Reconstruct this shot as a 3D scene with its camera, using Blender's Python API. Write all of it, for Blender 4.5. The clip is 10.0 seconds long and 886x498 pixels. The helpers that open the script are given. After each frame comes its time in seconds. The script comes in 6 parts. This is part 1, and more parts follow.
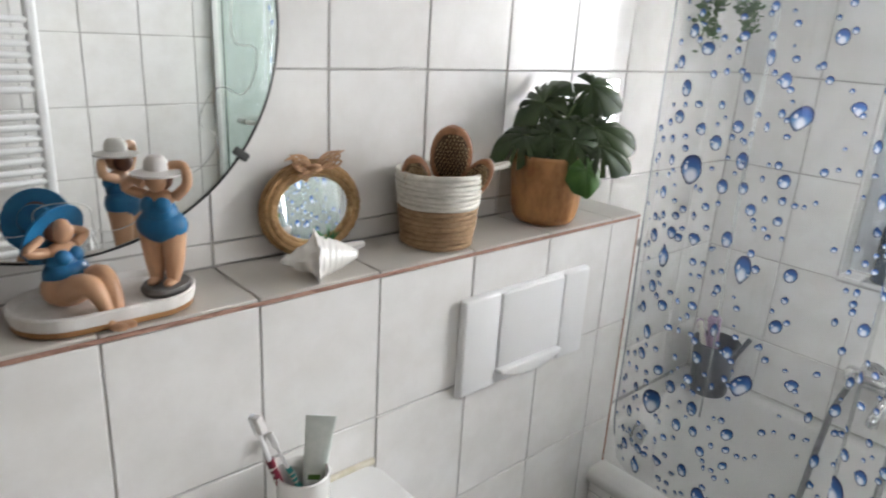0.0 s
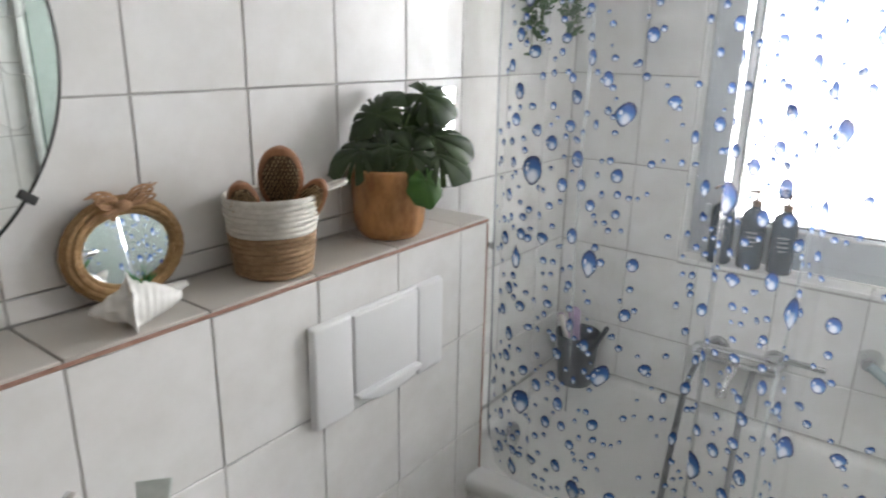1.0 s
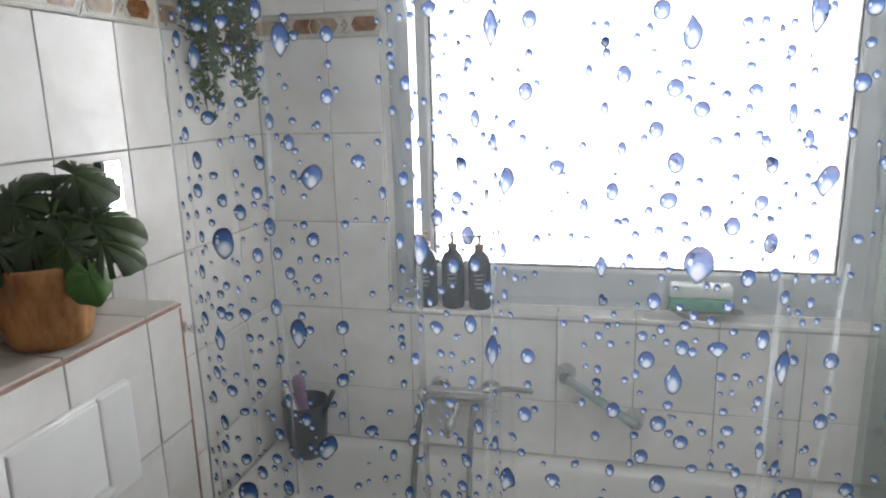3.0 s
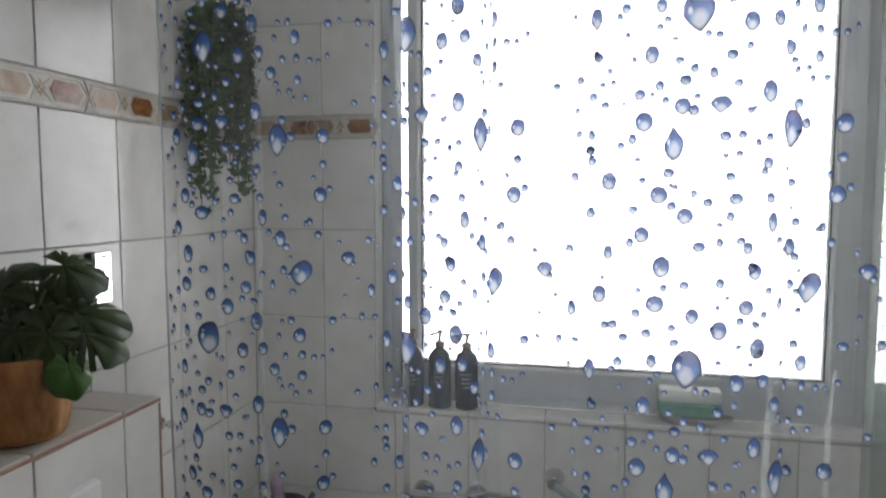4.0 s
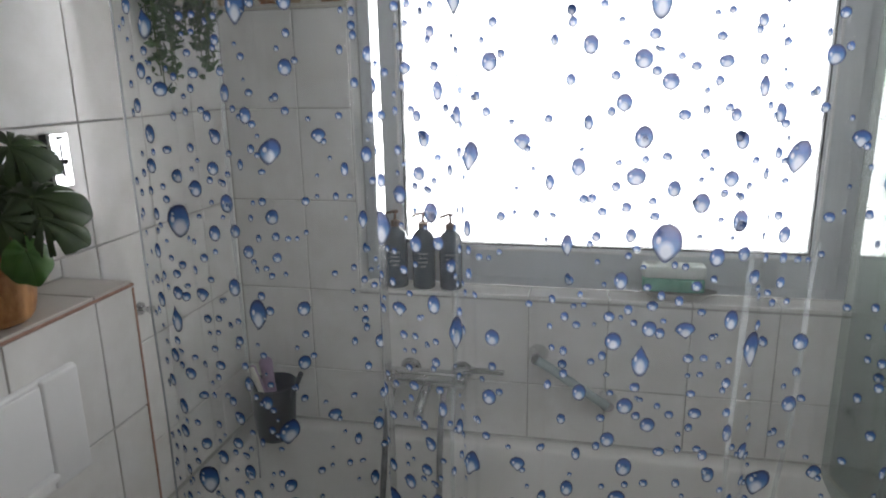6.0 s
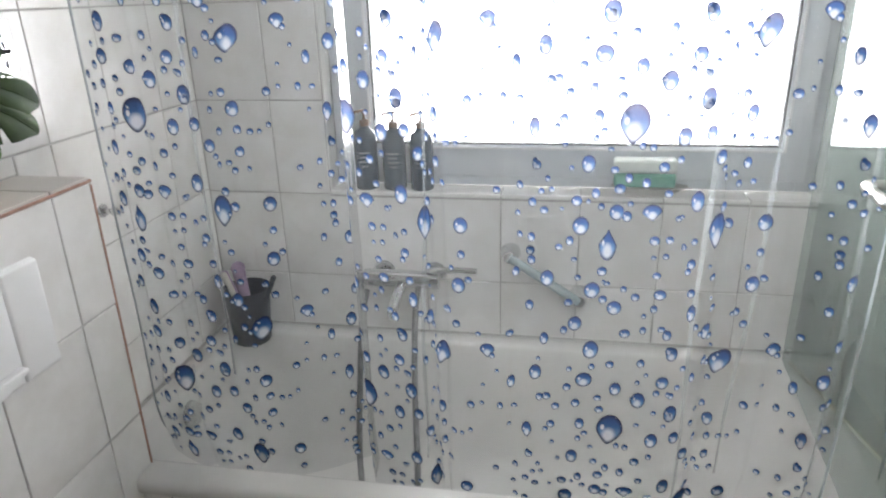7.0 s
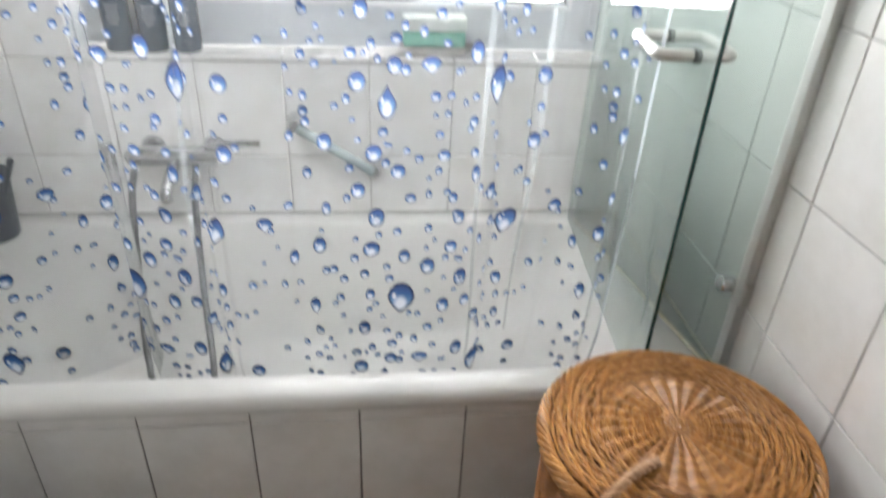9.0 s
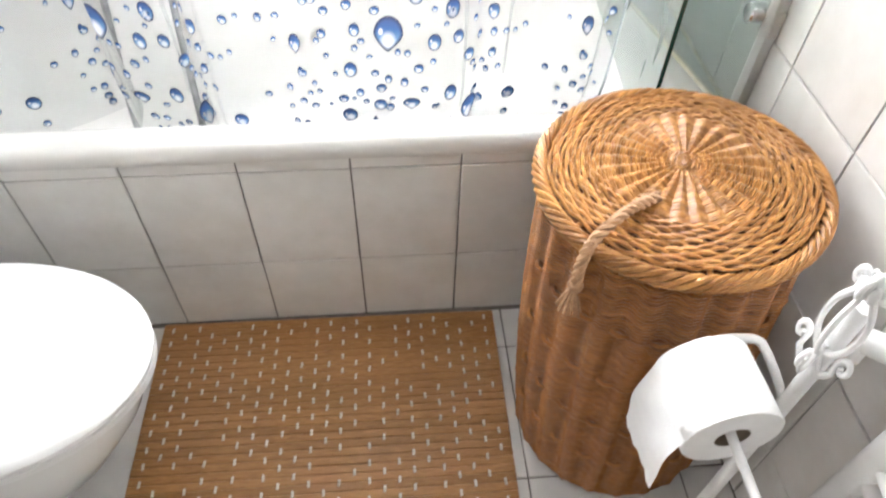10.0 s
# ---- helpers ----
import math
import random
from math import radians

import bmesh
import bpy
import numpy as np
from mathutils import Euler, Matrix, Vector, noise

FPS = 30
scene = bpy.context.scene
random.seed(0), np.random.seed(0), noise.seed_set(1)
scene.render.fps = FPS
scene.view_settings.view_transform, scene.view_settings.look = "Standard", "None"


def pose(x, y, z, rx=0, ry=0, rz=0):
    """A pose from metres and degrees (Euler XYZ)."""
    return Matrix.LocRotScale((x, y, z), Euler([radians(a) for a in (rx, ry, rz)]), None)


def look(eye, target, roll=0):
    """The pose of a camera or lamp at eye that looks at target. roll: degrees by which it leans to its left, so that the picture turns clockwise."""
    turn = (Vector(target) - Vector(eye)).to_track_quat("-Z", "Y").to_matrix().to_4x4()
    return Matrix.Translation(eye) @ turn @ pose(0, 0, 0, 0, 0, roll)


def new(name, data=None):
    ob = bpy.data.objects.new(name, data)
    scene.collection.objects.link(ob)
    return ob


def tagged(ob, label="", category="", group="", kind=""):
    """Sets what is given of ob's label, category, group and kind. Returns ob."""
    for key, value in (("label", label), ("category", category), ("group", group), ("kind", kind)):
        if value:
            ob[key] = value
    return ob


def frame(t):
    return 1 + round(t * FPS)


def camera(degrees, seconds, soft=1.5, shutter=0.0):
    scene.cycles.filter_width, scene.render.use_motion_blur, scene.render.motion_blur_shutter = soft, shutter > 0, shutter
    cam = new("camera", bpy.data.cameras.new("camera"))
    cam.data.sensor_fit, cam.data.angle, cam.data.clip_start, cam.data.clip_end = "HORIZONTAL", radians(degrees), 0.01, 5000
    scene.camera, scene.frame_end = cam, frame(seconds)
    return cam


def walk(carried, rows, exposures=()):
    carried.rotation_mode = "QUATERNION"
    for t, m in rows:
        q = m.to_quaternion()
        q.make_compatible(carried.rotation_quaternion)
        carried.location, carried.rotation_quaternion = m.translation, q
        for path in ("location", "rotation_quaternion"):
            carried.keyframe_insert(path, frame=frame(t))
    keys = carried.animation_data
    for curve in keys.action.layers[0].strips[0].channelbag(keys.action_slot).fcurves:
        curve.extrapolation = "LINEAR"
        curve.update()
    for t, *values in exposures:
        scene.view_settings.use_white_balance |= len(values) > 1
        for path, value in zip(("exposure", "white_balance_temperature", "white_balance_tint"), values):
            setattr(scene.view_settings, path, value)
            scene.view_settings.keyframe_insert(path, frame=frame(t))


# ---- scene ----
cam = camera(66.7, 10.0, soft=2.0, shutter=0.4)
PATH = [
    (0, (0.929, -1.279, 1.512), (-0.482, -0.004, 0.892), 3.4),
    (0.5, (0.931, -1.235, 1.518), (-0.37, 0.159, 0.911), 1.5),
    (1, (0.937, -1.203, 1.519), (-0.216, 0.322, 0.934), 0.9),
    (1.5, (0.943, -1.172, 1.518), (0.002, 0.494, 0.936), 0.1),
    (2, (0.943, -1.142, 1.514), (0.233, 0.635, 0.932), -0.2),
    (2.5, (0.954, -1.119, 1.526), (0.406, 0.737, 1.022), -0.8),
    (2.7, (0.954, -1.116, 1.528), (0.472, 0.768, 1.063), -1.4),
    (3.8, (0.957, -1.114, 1.548), (0.521, 0.806, 1.194), -1.0),
    (4, (0.956, -1.12, 1.538), (0.526, 0.827, 1.381), -0.0),
    (4.5, (0.959, -1.129, 1.622), (0.451, 0.803, 1.535), -1.1),
    (5, (0.958, -1.115, 1.613), (0.491, 0.824, 1.467), -1.4),
    (5.2, (0.964, -1.096, 1.595), (0.53, 0.831, 1.284), -1.3),
    (6.3, (0.989, -1.066, 1.493), (0.585, 0.818, 0.958), -0.9),
    (6.5, (0.993, -1.068, 1.48), (0.603, 0.802, 0.888), -0.9),
    (7, (1.004, -1.065, 1.456), (0.661, 0.77, 0.74), -1.6),
    (7.5, (1.017, -1.051, 1.433), (0.781, 0.79, 0.688), -0.8),
    (8, (1.026, -1.038, 1.439), (0.947, 0.815, 0.688), -0.9),
    (8.5, (1.016, -1.032, 1.432), (0.98, 0.811, 0.656), -0.5),
    (9, (1.063, -0.985, 1.393), (1.261, 0.719, 0.365), 2.7),
    (9.5, (1.082, -0.976, 1.323), (1.307, 0.485, -0.024), 3.7),
    (10, (1.103, -0.969, 1.287), (1.243, 0.332, -0.225), 1.9),
]
EXPOSURES = [(0, -0.22), (0.5, -0.26), (1.0, -0.42), (1.5, -0.40), (2.0, -0.45), (2.7, -0.62), (3.8, -1.1), (4.0, -1.5), (4.2, -3.0), (4.5, -3.7), (5.0, -3.75), (5.2, -3.2), (6.3, -1.05), (6.5, -0.84), (7.5, -0.16), (8.5, -0.08), (9.0, 0.22), (9.5, 0.92), (10.0, 1.26)]
walk(cam, [(t, look(eye, target, roll)) for t, eye, target, roll in PATH], EXPOSURES)

# ---- world, light ----
world = bpy.data.worlds.new("world")
scene.world = world
world.use_nodes = True
wn = world.node_tree.nodes
sky = wn.new("ShaderNodeTexSky")
sky.sky_type, sky.sun_disc = "NISHITA", False
sky.sun_elevation, sky.sun_rotation = radians(48), radians(20)
world.node_tree.links.new(sky.outputs[0], wn["Background"].inputs[0])
wn["Background"].inputs[1].default_value = 0.12

WATTS, GLOW = 53.0, 15.0
W, L, RIM, LEDGE, D, CEIL, BACK = 1.735, 0.665, 0.52, 1.155, 0.15, 2.36, -1.95


def area(name, m, sx, sy, watts, col):
    d = bpy.data.lights.new(name, "AREA")
    d.shape, d.size, d.size_y, d.energy, d.color = "RECTANGLE", sx, sy, watts, col
    ob = new(name, d)
    ob.matrix_world = m
    return ob


# daylight in the window's opening
area("window_daylight", pose(1.013, 0.753, 1.5825, -90, 0, 0), 1.066, 1.045, WATTS, (0.985, 0.99, 1.0))


# ---- materials ----
def mat(name, base, rough=0.5, metal=0.0, spec=0.5):
    m = bpy.data.materials.new(name)
    m.use_nodes = True
    p = m.node_tree.nodes["Principled BSDF"]
    p.inputs["Base Color"].default_value = (*base, 1)
    p.inputs["Roughness"].default_value, p.inputs["Metallic"].default_value = rough, metal
    p.inputs["Specular IOR Level"].default_value = spec
    return m


def nd(m, kind, **values):
    n = m.node_tree.nodes.new(kind)
    for k, v in values.items():
        n.inputs[k.replace("_", " ")].default_value = v
    return n


def link(m, a, b):
    m.node_tree.links.new(a, b)


def coords(m, stretch=(1, 1, 1), spin=(0, 0, 0)):
    """Object coordinates in metres, shifted by chance from object to object."""
    tc, info, mp = nd(m, "ShaderNodeTexCoord"), nd(m, "ShaderNodeObjectInfo"), nd(m, "ShaderNodeMapping")
    mp.inputs["Scale"].default_value = stretch
    mp.inputs["Rotation"].default_value = [radians(a) for a in spin]
    mul = nd(m, "ShaderNodeMath")
    mul.operation = "MULTIPLY"
    mul.inputs[1].default_value = 37.0
    link(m, info.outputs["Random"], mul.inputs[0])
    com = nd(m, "ShaderNodeCombineXYZ")
    for i in range(3):
        link(m, mul.outputs[0], com.inputs[i])
    link(m, tc.outputs["Object"], mp.inputs["Vector"])
    link(m, com.outputs[0], mp.inputs["Location"])
    return mp.outputs[0]


def ramp(m, fac, stops):
    r = nd(m, "ShaderNodeValToRGB")
    e = r.color_ramp.elements
    while len(e) < len(stops):
        e.new(0.5)
    for el, (pos, col) in zip(e, stops):
        el.position, el.color = pos, (*col, 1)
    link(m, fac, r.inputs[0])
    return r.outputs[0]


def grained(name, dark, light, scale=8.0, rough=0.5, bump=0.1, bump_scale=60.0, stretch=(1, 1, 1), metal=0.0, spec=0.5, detail=6.0, dist=0.002, span=(0.35, 0.65)):
    """A surface that varies at two scales: cloudy colour, fine relief and uneven gloss."""
    m = mat(name, dark, rough, metal, spec)
    p = m.node_tree.nodes["Principled BSDF"]
    v = coords(m, stretch)
    n1 = nd(m, "ShaderNodeTexNoise", Scale=scale, Detail=detail, Roughness=0.6)
    n2 = nd(m, "ShaderNodeTexNoise", Scale=bump_scale, Detail=4.0)
    link(m, v, n1.inputs["Vector"])
    link(m, v, n2.inputs["Vector"])
    link(m, ramp(m, n1.outputs["Fac"], [(span[0], dark), (span[1], light)]), p.inputs["Base Color"])
    b = nd(m, "ShaderNodeBump", Strength=bump, Distance=dist)
    link(m, n2.outputs["Fac"], b.inputs["Height"])
    link(m, b.outputs[0], p.inputs["Normal"])
    mr = nd(m, "ShaderNodeMapRange")
    mr.inputs["To Min"].default_value, mr.inputs["To Max"].default_value = rough * 0.75, min(1, rough * 1.25)
    link(m, n1.outputs["Fac"], mr.inputs["Value"])
    link(m, mr.outputs[0], p.inputs["Roughness"])
    return m


TILE = grained("glazed_tile", (0.755, 0.74, 0.715), (0.83, 0.82, 0.805), 7.0, 0.17, 0.03, 7.0, (1.6, 1.6, 0.7), dist=0.003)
LEDGE_TILE = grained("beige_tile", (0.55, 0.52, 0.475), (0.61, 0.58, 0.535), 6.0, 0.34, 0.02, 60.0)
FLOOR_TILE = grained("floor_tile", (0.62, 0.61, 0.60), (0.74, 0.73, 0.72), 6.0, 0.25, 0.05, 20.0)
GROUT = grained("grey_grout", (0.38, 0.37, 0.355), (0.50, 0.49, 0.47), 25.0, 0.9, 0.4, 300.0)
DARK_GROUT = grained("dark_grout", (0.13, 0.12, 0.11), (0.22, 0.20, 0.19), 25.0, 0.9, 0.4, 300.0)
EDGE_TRIM = grained("terracotta_edge", (0.27, 0.14, 0.10), (0.42, 0.25, 0.19), 40.0, 0.6, 0.3, 200.0)
PLASTER = grained("wall_plaster", (0.70, 0.69, 0.67), (0.78, 0.77, 0.75), 5.0, 0.9, 0.3, 220.0)
# Colour of the unseen back wall, dark so that less light bounces back.
UNSEEN_WALL = grained("unseen_wall_brown", (0.11, 0.085, 0.06), (0.17, 0.135, 0.10), 5.0, 0.8, 0.3, 220.0)
CEILING = grained("ceiling_paint", (0.74, 0.73, 0.71), (0.80, 0.79, 0.78), 4.0, 0.9, 0.2, 180.0)
ENAMEL = grained("white_enamel", (0.70, 0.69, 0.67), (0.76, 0.75, 0.73), 3.0, 0.08, 0.02, 6.0)
CERAMIC = grained("white_ceramic", (0.80, 0.80, 0.79), (0.84, 0.84, 0.83), 3.0, 0.10, 0.02, 6.0)
PLASTIC = grained("white_plastic", (0.78, 0.78, 0.78), (0.83, 0.83, 0.83), 4.0, 0.30, 0.03, 150.0)
PVC = grained("window_plastic", (0.62, 0.65, 0.68), (0.70, 0.73, 0.75), 5.0, 0.35, 0.03, 120.0)
CHROME = grained("chrome", (0.62, 0.62, 0.63), (0.74, 0.74, 0.75), 12.0, 0.12, 0.02, 60.0, metal=1.0)
SATIN = grained("satin_steel", (0.50, 0.48, 0.45), (0.58, 0.56, 0.53), 8.0, 0.32, 0.02, 60.0, metal=1.0)
ALUMINIUM = grained("brushed_aluminium", (0.52, 0.52, 0.50), (0.60, 0.60, 0.58), 6.0, 0.42, 0.02, 60.0, metal=0.6)
RUBBER = grained("dark_rubber", (0.02, 0.022, 0.02), (0.05, 0.05, 0.05), 20.0, 0.6, 0.1, 200.0)
VALANCE = grained("brown_valance", (0.20, 0.17, 0.14), (0.30, 0.26, 0.22), 14.0, 0.5, 0.1, 90.0, (0.3, 3, 3))
SILICONE = grained("aged_silicone", (0.62, 0.56, 0.40), (0.75, 0.71, 0.60), 30.0, 0.4, 0.2, 90.0)
MIRROR = mat("mirror_silver", (0.88, 0.90, 0.89), 0.01, 1.0)


def glass(name, tint, rough=0.0, ior=1.45):
    m = bpy.data.materials.new(name)
    m.use_nodes = True
    t = m.node_tree
    t.nodes.clear()
    out, tr, gl, mix, fr = (t.nodes.new("ShaderNode" + k) for k in ("OutputMaterial", "BsdfTransparent", "BsdfGlossy", "MixShader", "Fresnel"))
    tr.inputs[0].default_value = (*tint, 1)
    gl.inputs["Roughness"].default_value = rough
    fr.inputs[0].default_value = ior
    link(m, fr.outputs[0], mix.inputs[0])
    link(m, tr.outputs[0], mix.inputs[1])
    link(m, gl.outputs[0], mix.inputs[2])
    link(m, mix.outputs[0], out.inputs[0])
    return m


CLEAR_FACE = glass("green_glass_back", (0.975, 0.992, 0.985), 0.0, 1.0001)
SCREEN_GLASS = glass("green_glass", (0.93, 0.982, 0.963))


def pane_haze(m, amount):
    """Mixes a thin uneven milky haze into glass, to paint it brighter."""
    out = m.node_tree.nodes["Material Output"]
    src = out.inputs[0].links[0].from_socket
    dif, tra, both, mix = (nd(m, "ShaderNode" + k) for k in ("BsdfDiffuse", "BsdfTranslucent", "MixShader", "MixShader"))
    for b in (dif, tra):
        b.inputs[0].default_value = (0.72, 0.82, 0.78, 1)
    n = nd(m, "ShaderNodeTexNoise", Scale=6.0, Detail=3.0, Roughness=0.5)
    link(m, coords(m, (1, 1, 0.3)), n.inputs["Vector"])
    mr = nd(m, "ShaderNodeMapRange")
    mr.inputs["From Min"].default_value, mr.inputs["From Max"].default_value = 0.35, 0.7
    mr.inputs["To Min"].default_value, mr.inputs["To Max"].default_value = amount * 0.93, amount * 1.07
    link(m, n.outputs["Fac"], mr.inputs["Value"])
    link(m, mr.outputs[0], mix.inputs[0])
    link(m, dif.outputs[0], both.inputs[1])
    link(m, tra.outputs[0], both.inputs[2])
    link(m, src, mix.inputs[1])
    link(m, both.outputs[0], mix.inputs[2])
    link(m, mix.outputs[0], out.inputs[0])


# pale haze that lifts the brightness of the dark panes
pane_haze(SCREEN_GLASS, 0.27)
GLASS_EDGE = mat("glass_edge", (0.004, 0.03, 0.025), 0.15)


def film_material():
    """Clear plastic film: sees through, shines at a flat angle, a little milky."""
    m = glass("clear_film", (0.85, 0.86, 0.865), 0.17, 1.45)
    t = m.node_tree
    out = t.nodes["Material Output"]
    last = out.inputs[0].links[0].from_socket
    milk, mix = nd(m, "ShaderNodeBsdfTranslucent"), nd(m, "ShaderNodeMixShader")
    dif, mix2 = nd(m, "ShaderNodeBsdfDiffuse"), nd(m, "ShaderNodeMixShader")
    milk.inputs[0].default_value = dif.inputs[0].default_value = (0.80, 0.84, 0.87, 1)
    link(m, milk.outputs[0], mix2.inputs[1])
    link(m, dif.outputs[0], mix2.inputs[2])
    n = nd(m, "ShaderNodeTexNoise", Scale=5.0, Detail=3.0)
    link(m, coords(m, (1, 1, 0.25)), n.inputs["Vector"])
    mr = nd(m, "ShaderNodeMapRange")
    mr.inputs["To Min"].default_value, mr.inputs["To Max"].default_value = 0.010, 0.055
    link(m, n.outputs["Fac"], mr.inputs["Value"])
    link(m, mr.outputs[0], mix.inputs[0])
    link(m, last, mix.inputs[1])
    link(m, mix2.outputs[0], mix.inputs[2])
    link(m, mix.outputs[0], out.inputs[0])
    b = nd(m, "ShaderNodeBump", Strength=0.25, Distance=0.01)
    n2 = nd(m, "ShaderNodeTexNoise", Scale=9.0, Detail=2.0)
    link(m, coords(m, (1.5, 1, 0.3)), n2.inputs["Vector"])
    link(m, n2.outputs["Fac"], b.inputs["Height"])
    for node in t.nodes:
        if node.bl_idname in ("ShaderNodeBsdfGlossy", "ShaderNodeFresnel"):
            link(m, b.outputs[0], node.inputs["Normal"])
    return m


FILM = film_material()


def drop_material():
    """The printed drop: navy at the top and rim, paler below, with a white glint, as ink on the film. UV runs over the drop."""
    m = bpy.data.materials.new("drop_print")
    m.use_nodes = True
    t = m.node_tree
    t.nodes.clear()
    out = nd(m, "ShaderNodeOutputMaterial")
    uv = nd(m, "ShaderNodeUVMap")
    sep = nd(m, "ShaderNodeSeparateXYZ")
    link(m, uv.outputs[0], sep.inputs[0])
    base = ramp(m, sep.outputs["Y"], [(0.0, (0.06, 0.13, 0.28)), (0.16, (0.30, 0.44, 0.66)), (0.36, (0.15, 0.34, 0.64)), (0.62, (0.030, 0.135, 0.41)), (1.0, (0.014, 0.052, 0.19))])

    def spot(cx, cy, r0, r1, sy):
        com = nd(m, "ShaderNodeVectorMath")
        com.operation = "SUBTRACT"
        link(m, uv.outputs[0], com.inputs[0])
        com.inputs[1].default_value = (cx, cy, 0)
        sc = nd(m, "ShaderNodeVectorMath")
        sc.operation = "MULTIPLY"
        link(m, com.outputs[0], sc.inputs[0])
        sc.inputs[1].default_value = (1, sy, 0)
        ln = nd(m, "ShaderNodeVectorMath")
        ln.operation = "LENGTH"
        link(m, sc.outputs[0], ln.inputs[0])
        mr = nd(m, "ShaderNodeMapRange")
        mr.inputs["From Min"].default_value, mr.inputs["From Max"].default_value = r0, r1
        mr.inputs["To Min"].default_value, mr.inputs["To Max"].default_value = 1.0, 0.0
        link(m, ln.outputs["Value"], mr.inputs["Value"])
        return mr.outputs[0]

    col = base
    for fac, tone in ((spot(0.5, 0.29, 0.14, 0.31, 1.0), (0.84, 0.89, 0.95)), (spot(0.24, 0.55, 0.05, 0.09, 0.8), (0.9, 0.93, 0.97))):
        mx = nd(m, "ShaderNodeMix")
        mx.data_type = "RGBA"
        link(m, fac, mx.inputs[0])
        link(m, col, mx.inputs[6])
        mx.inputs[7].default_value = (*tone, 1)
        col = mx.outputs[2]
    edge = nd(m, "ShaderNodeUVMap")
    edge.uv_map = "EdgeMap"
    es = nd(m, "ShaderNodeSeparateXYZ")
    link(m, edge.outputs[0], es.inputs[0])
    em = nd(m, "ShaderNodeMapRange")
    em.inputs["From Min"].default_value, em.inputs["From Max"].default_value = 0.73, 0.95
    em.inputs["To Max"].default_value = 0.9
    link(m, es.outputs["X"], em.inputs["Value"])
    mx = nd(m, "ShaderNodeMix")
    mx.data_type = "RGBA"
    link(m, em.outputs[0], mx.inputs[0])
    link(m, col, mx.inputs[6])
    mx.inputs[7].default_value = (0.011, 0.022, 0.07, 1)
    col = mx.outputs[2]
    dif, tra, clear, m1, m2 = (nd(m, "ShaderNode" + k) for k in ("BsdfDiffuse", "BsdfTranslucent", "BsdfTransparent", "MixShader", "MixShader"))
    link(m, col, dif.inputs[0])
    through_ink = nd(m, "ShaderNodeMix")
    through_ink.data_type = "RGBA"
    through_ink.inputs[0].default_value = 0.45
    link(m, col, through_ink.inputs[6])
    through_ink.inputs[7].default_value = (0.20, 0.20, 0.27, 1)
    link(m, through_ink.outputs[2], tra.inputs[0])
    clear.inputs[0].default_value = (0.60, 0.58, 0.72, 1)
    m1.inputs[0].default_value, m2.inputs[0].default_value = 0.36, 0.055
    link(m, dif.outputs[0], m1.inputs[1])
    link(m, tra.outputs[0], m1.inputs[2])
    link(m, m1.outputs[0], m2.inputs[1])
    link(m, clear.outputs[0], m2.inputs[2])
    link(m, m2.outputs[0], out.inputs[0])
    return m


DROP = drop_material()


def pane_material():
    """Cast window glass with vertical streaks, that lets the white sky through unevenly."""
    m = glass("cast_glass", (1, 1, 1), 0.25)
    t = m.node_tree
    tr = t.nodes["Transparent BSDF"]
    n = nd(m, "ShaderNodeTexNoise", Scale=120.0, Detail=2.0, Roughness=0.6)
    link(m, coords(m, (1.6, 1, 0.20)), n.inputs["Vector"])
    n2 = nd(m, "ShaderNodeTexNoise", Scale=1.6, Detail=2.0)
    link(m, coords(m), n2.inputs["Vector"])
    c1 = ramp(m, n.outputs["Fac"], [(0.34, (0.62, 0.62, 0.63)), (0.46, (0.90, 0.90, 0.90)), (0.54, (1.0, 1.0, 1.0)), (0.68, (0.82, 0.82, 0.83))])
    c2 = ramp(m, n2.outputs["Fac"], [(0.35, (0.94, 0.94, 0.95)), (0.6, (1, 1, 1))])
    mx = nd(m, "ShaderNodeMix")
    mx.data_type, mx.blend_type = "RGBA", "MULTIPLY"
    mx.inputs[0].default_value = 1.0
    link(m, c1, mx.inputs[6])
    link(m, c2, mx.inputs[7])
    link(m, mx.outputs[2], tr.inputs[0])
    return m


PANE = pane_material()


# ---- mesh helpers ----
def mesh(bm, material, smooth=True):
    me = bpy.data.meshes.new("mesh")
    bmesh.ops.recalc_face_normals(bm, faces=bm.faces)
    bm.to_mesh(me)
    bm.free()
    for f in me.polygons:
        f.use_smooth = smooth
    if smooth:
        me.set_sharp_from_angle(angle=radians(38))
    for one in material if isinstance(material, (list, tuple)) else [material]:
        me.materials.append(one)
    return me


def part(name, bm, material, parent=None, label="", m=None, smooth=True):
    """Links a bmesh, or a mesh that is shared, as one object under a thing or a part."""
    me = mesh(bm, material, smooth) if isinstance(bm, bmesh.types.BMesh) else bm
    ob = new(name, me)
    ob.parent = parent
    if m is not None:
        ob.matrix_basis = m
    if label:
        ob["label"] = label
    return ob


def thing(name, label, category, m=None, group="", kind=""):
    ob = new(name)
    ob.empty_display_size = 0.05
    if m is not None:
        ob.matrix_basis = m
    return tagged(ob, label, category, group, kind)


def box(x0, x1, y0, y1, z0, z1, bevel=0.0, seg=2, bm=None):
    out = bm or bmesh.new()
    made = bmesh.ops.create_cube(out, size=1.0, matrix=Matrix.LocRotScale(((x0 + x1) / 2, (y0 + y1) / 2, (z0 + z1) / 2), None, (x1 - x0, y1 - y0, z1 - z0)))
    if bevel:
        edges = {e for v in made["verts"] for e in v.link_edges}
        bmesh.ops.bevel(out, geom=list(edges), offset=bevel, segments=seg, profile=0.5, affect="EDGES")
    return out


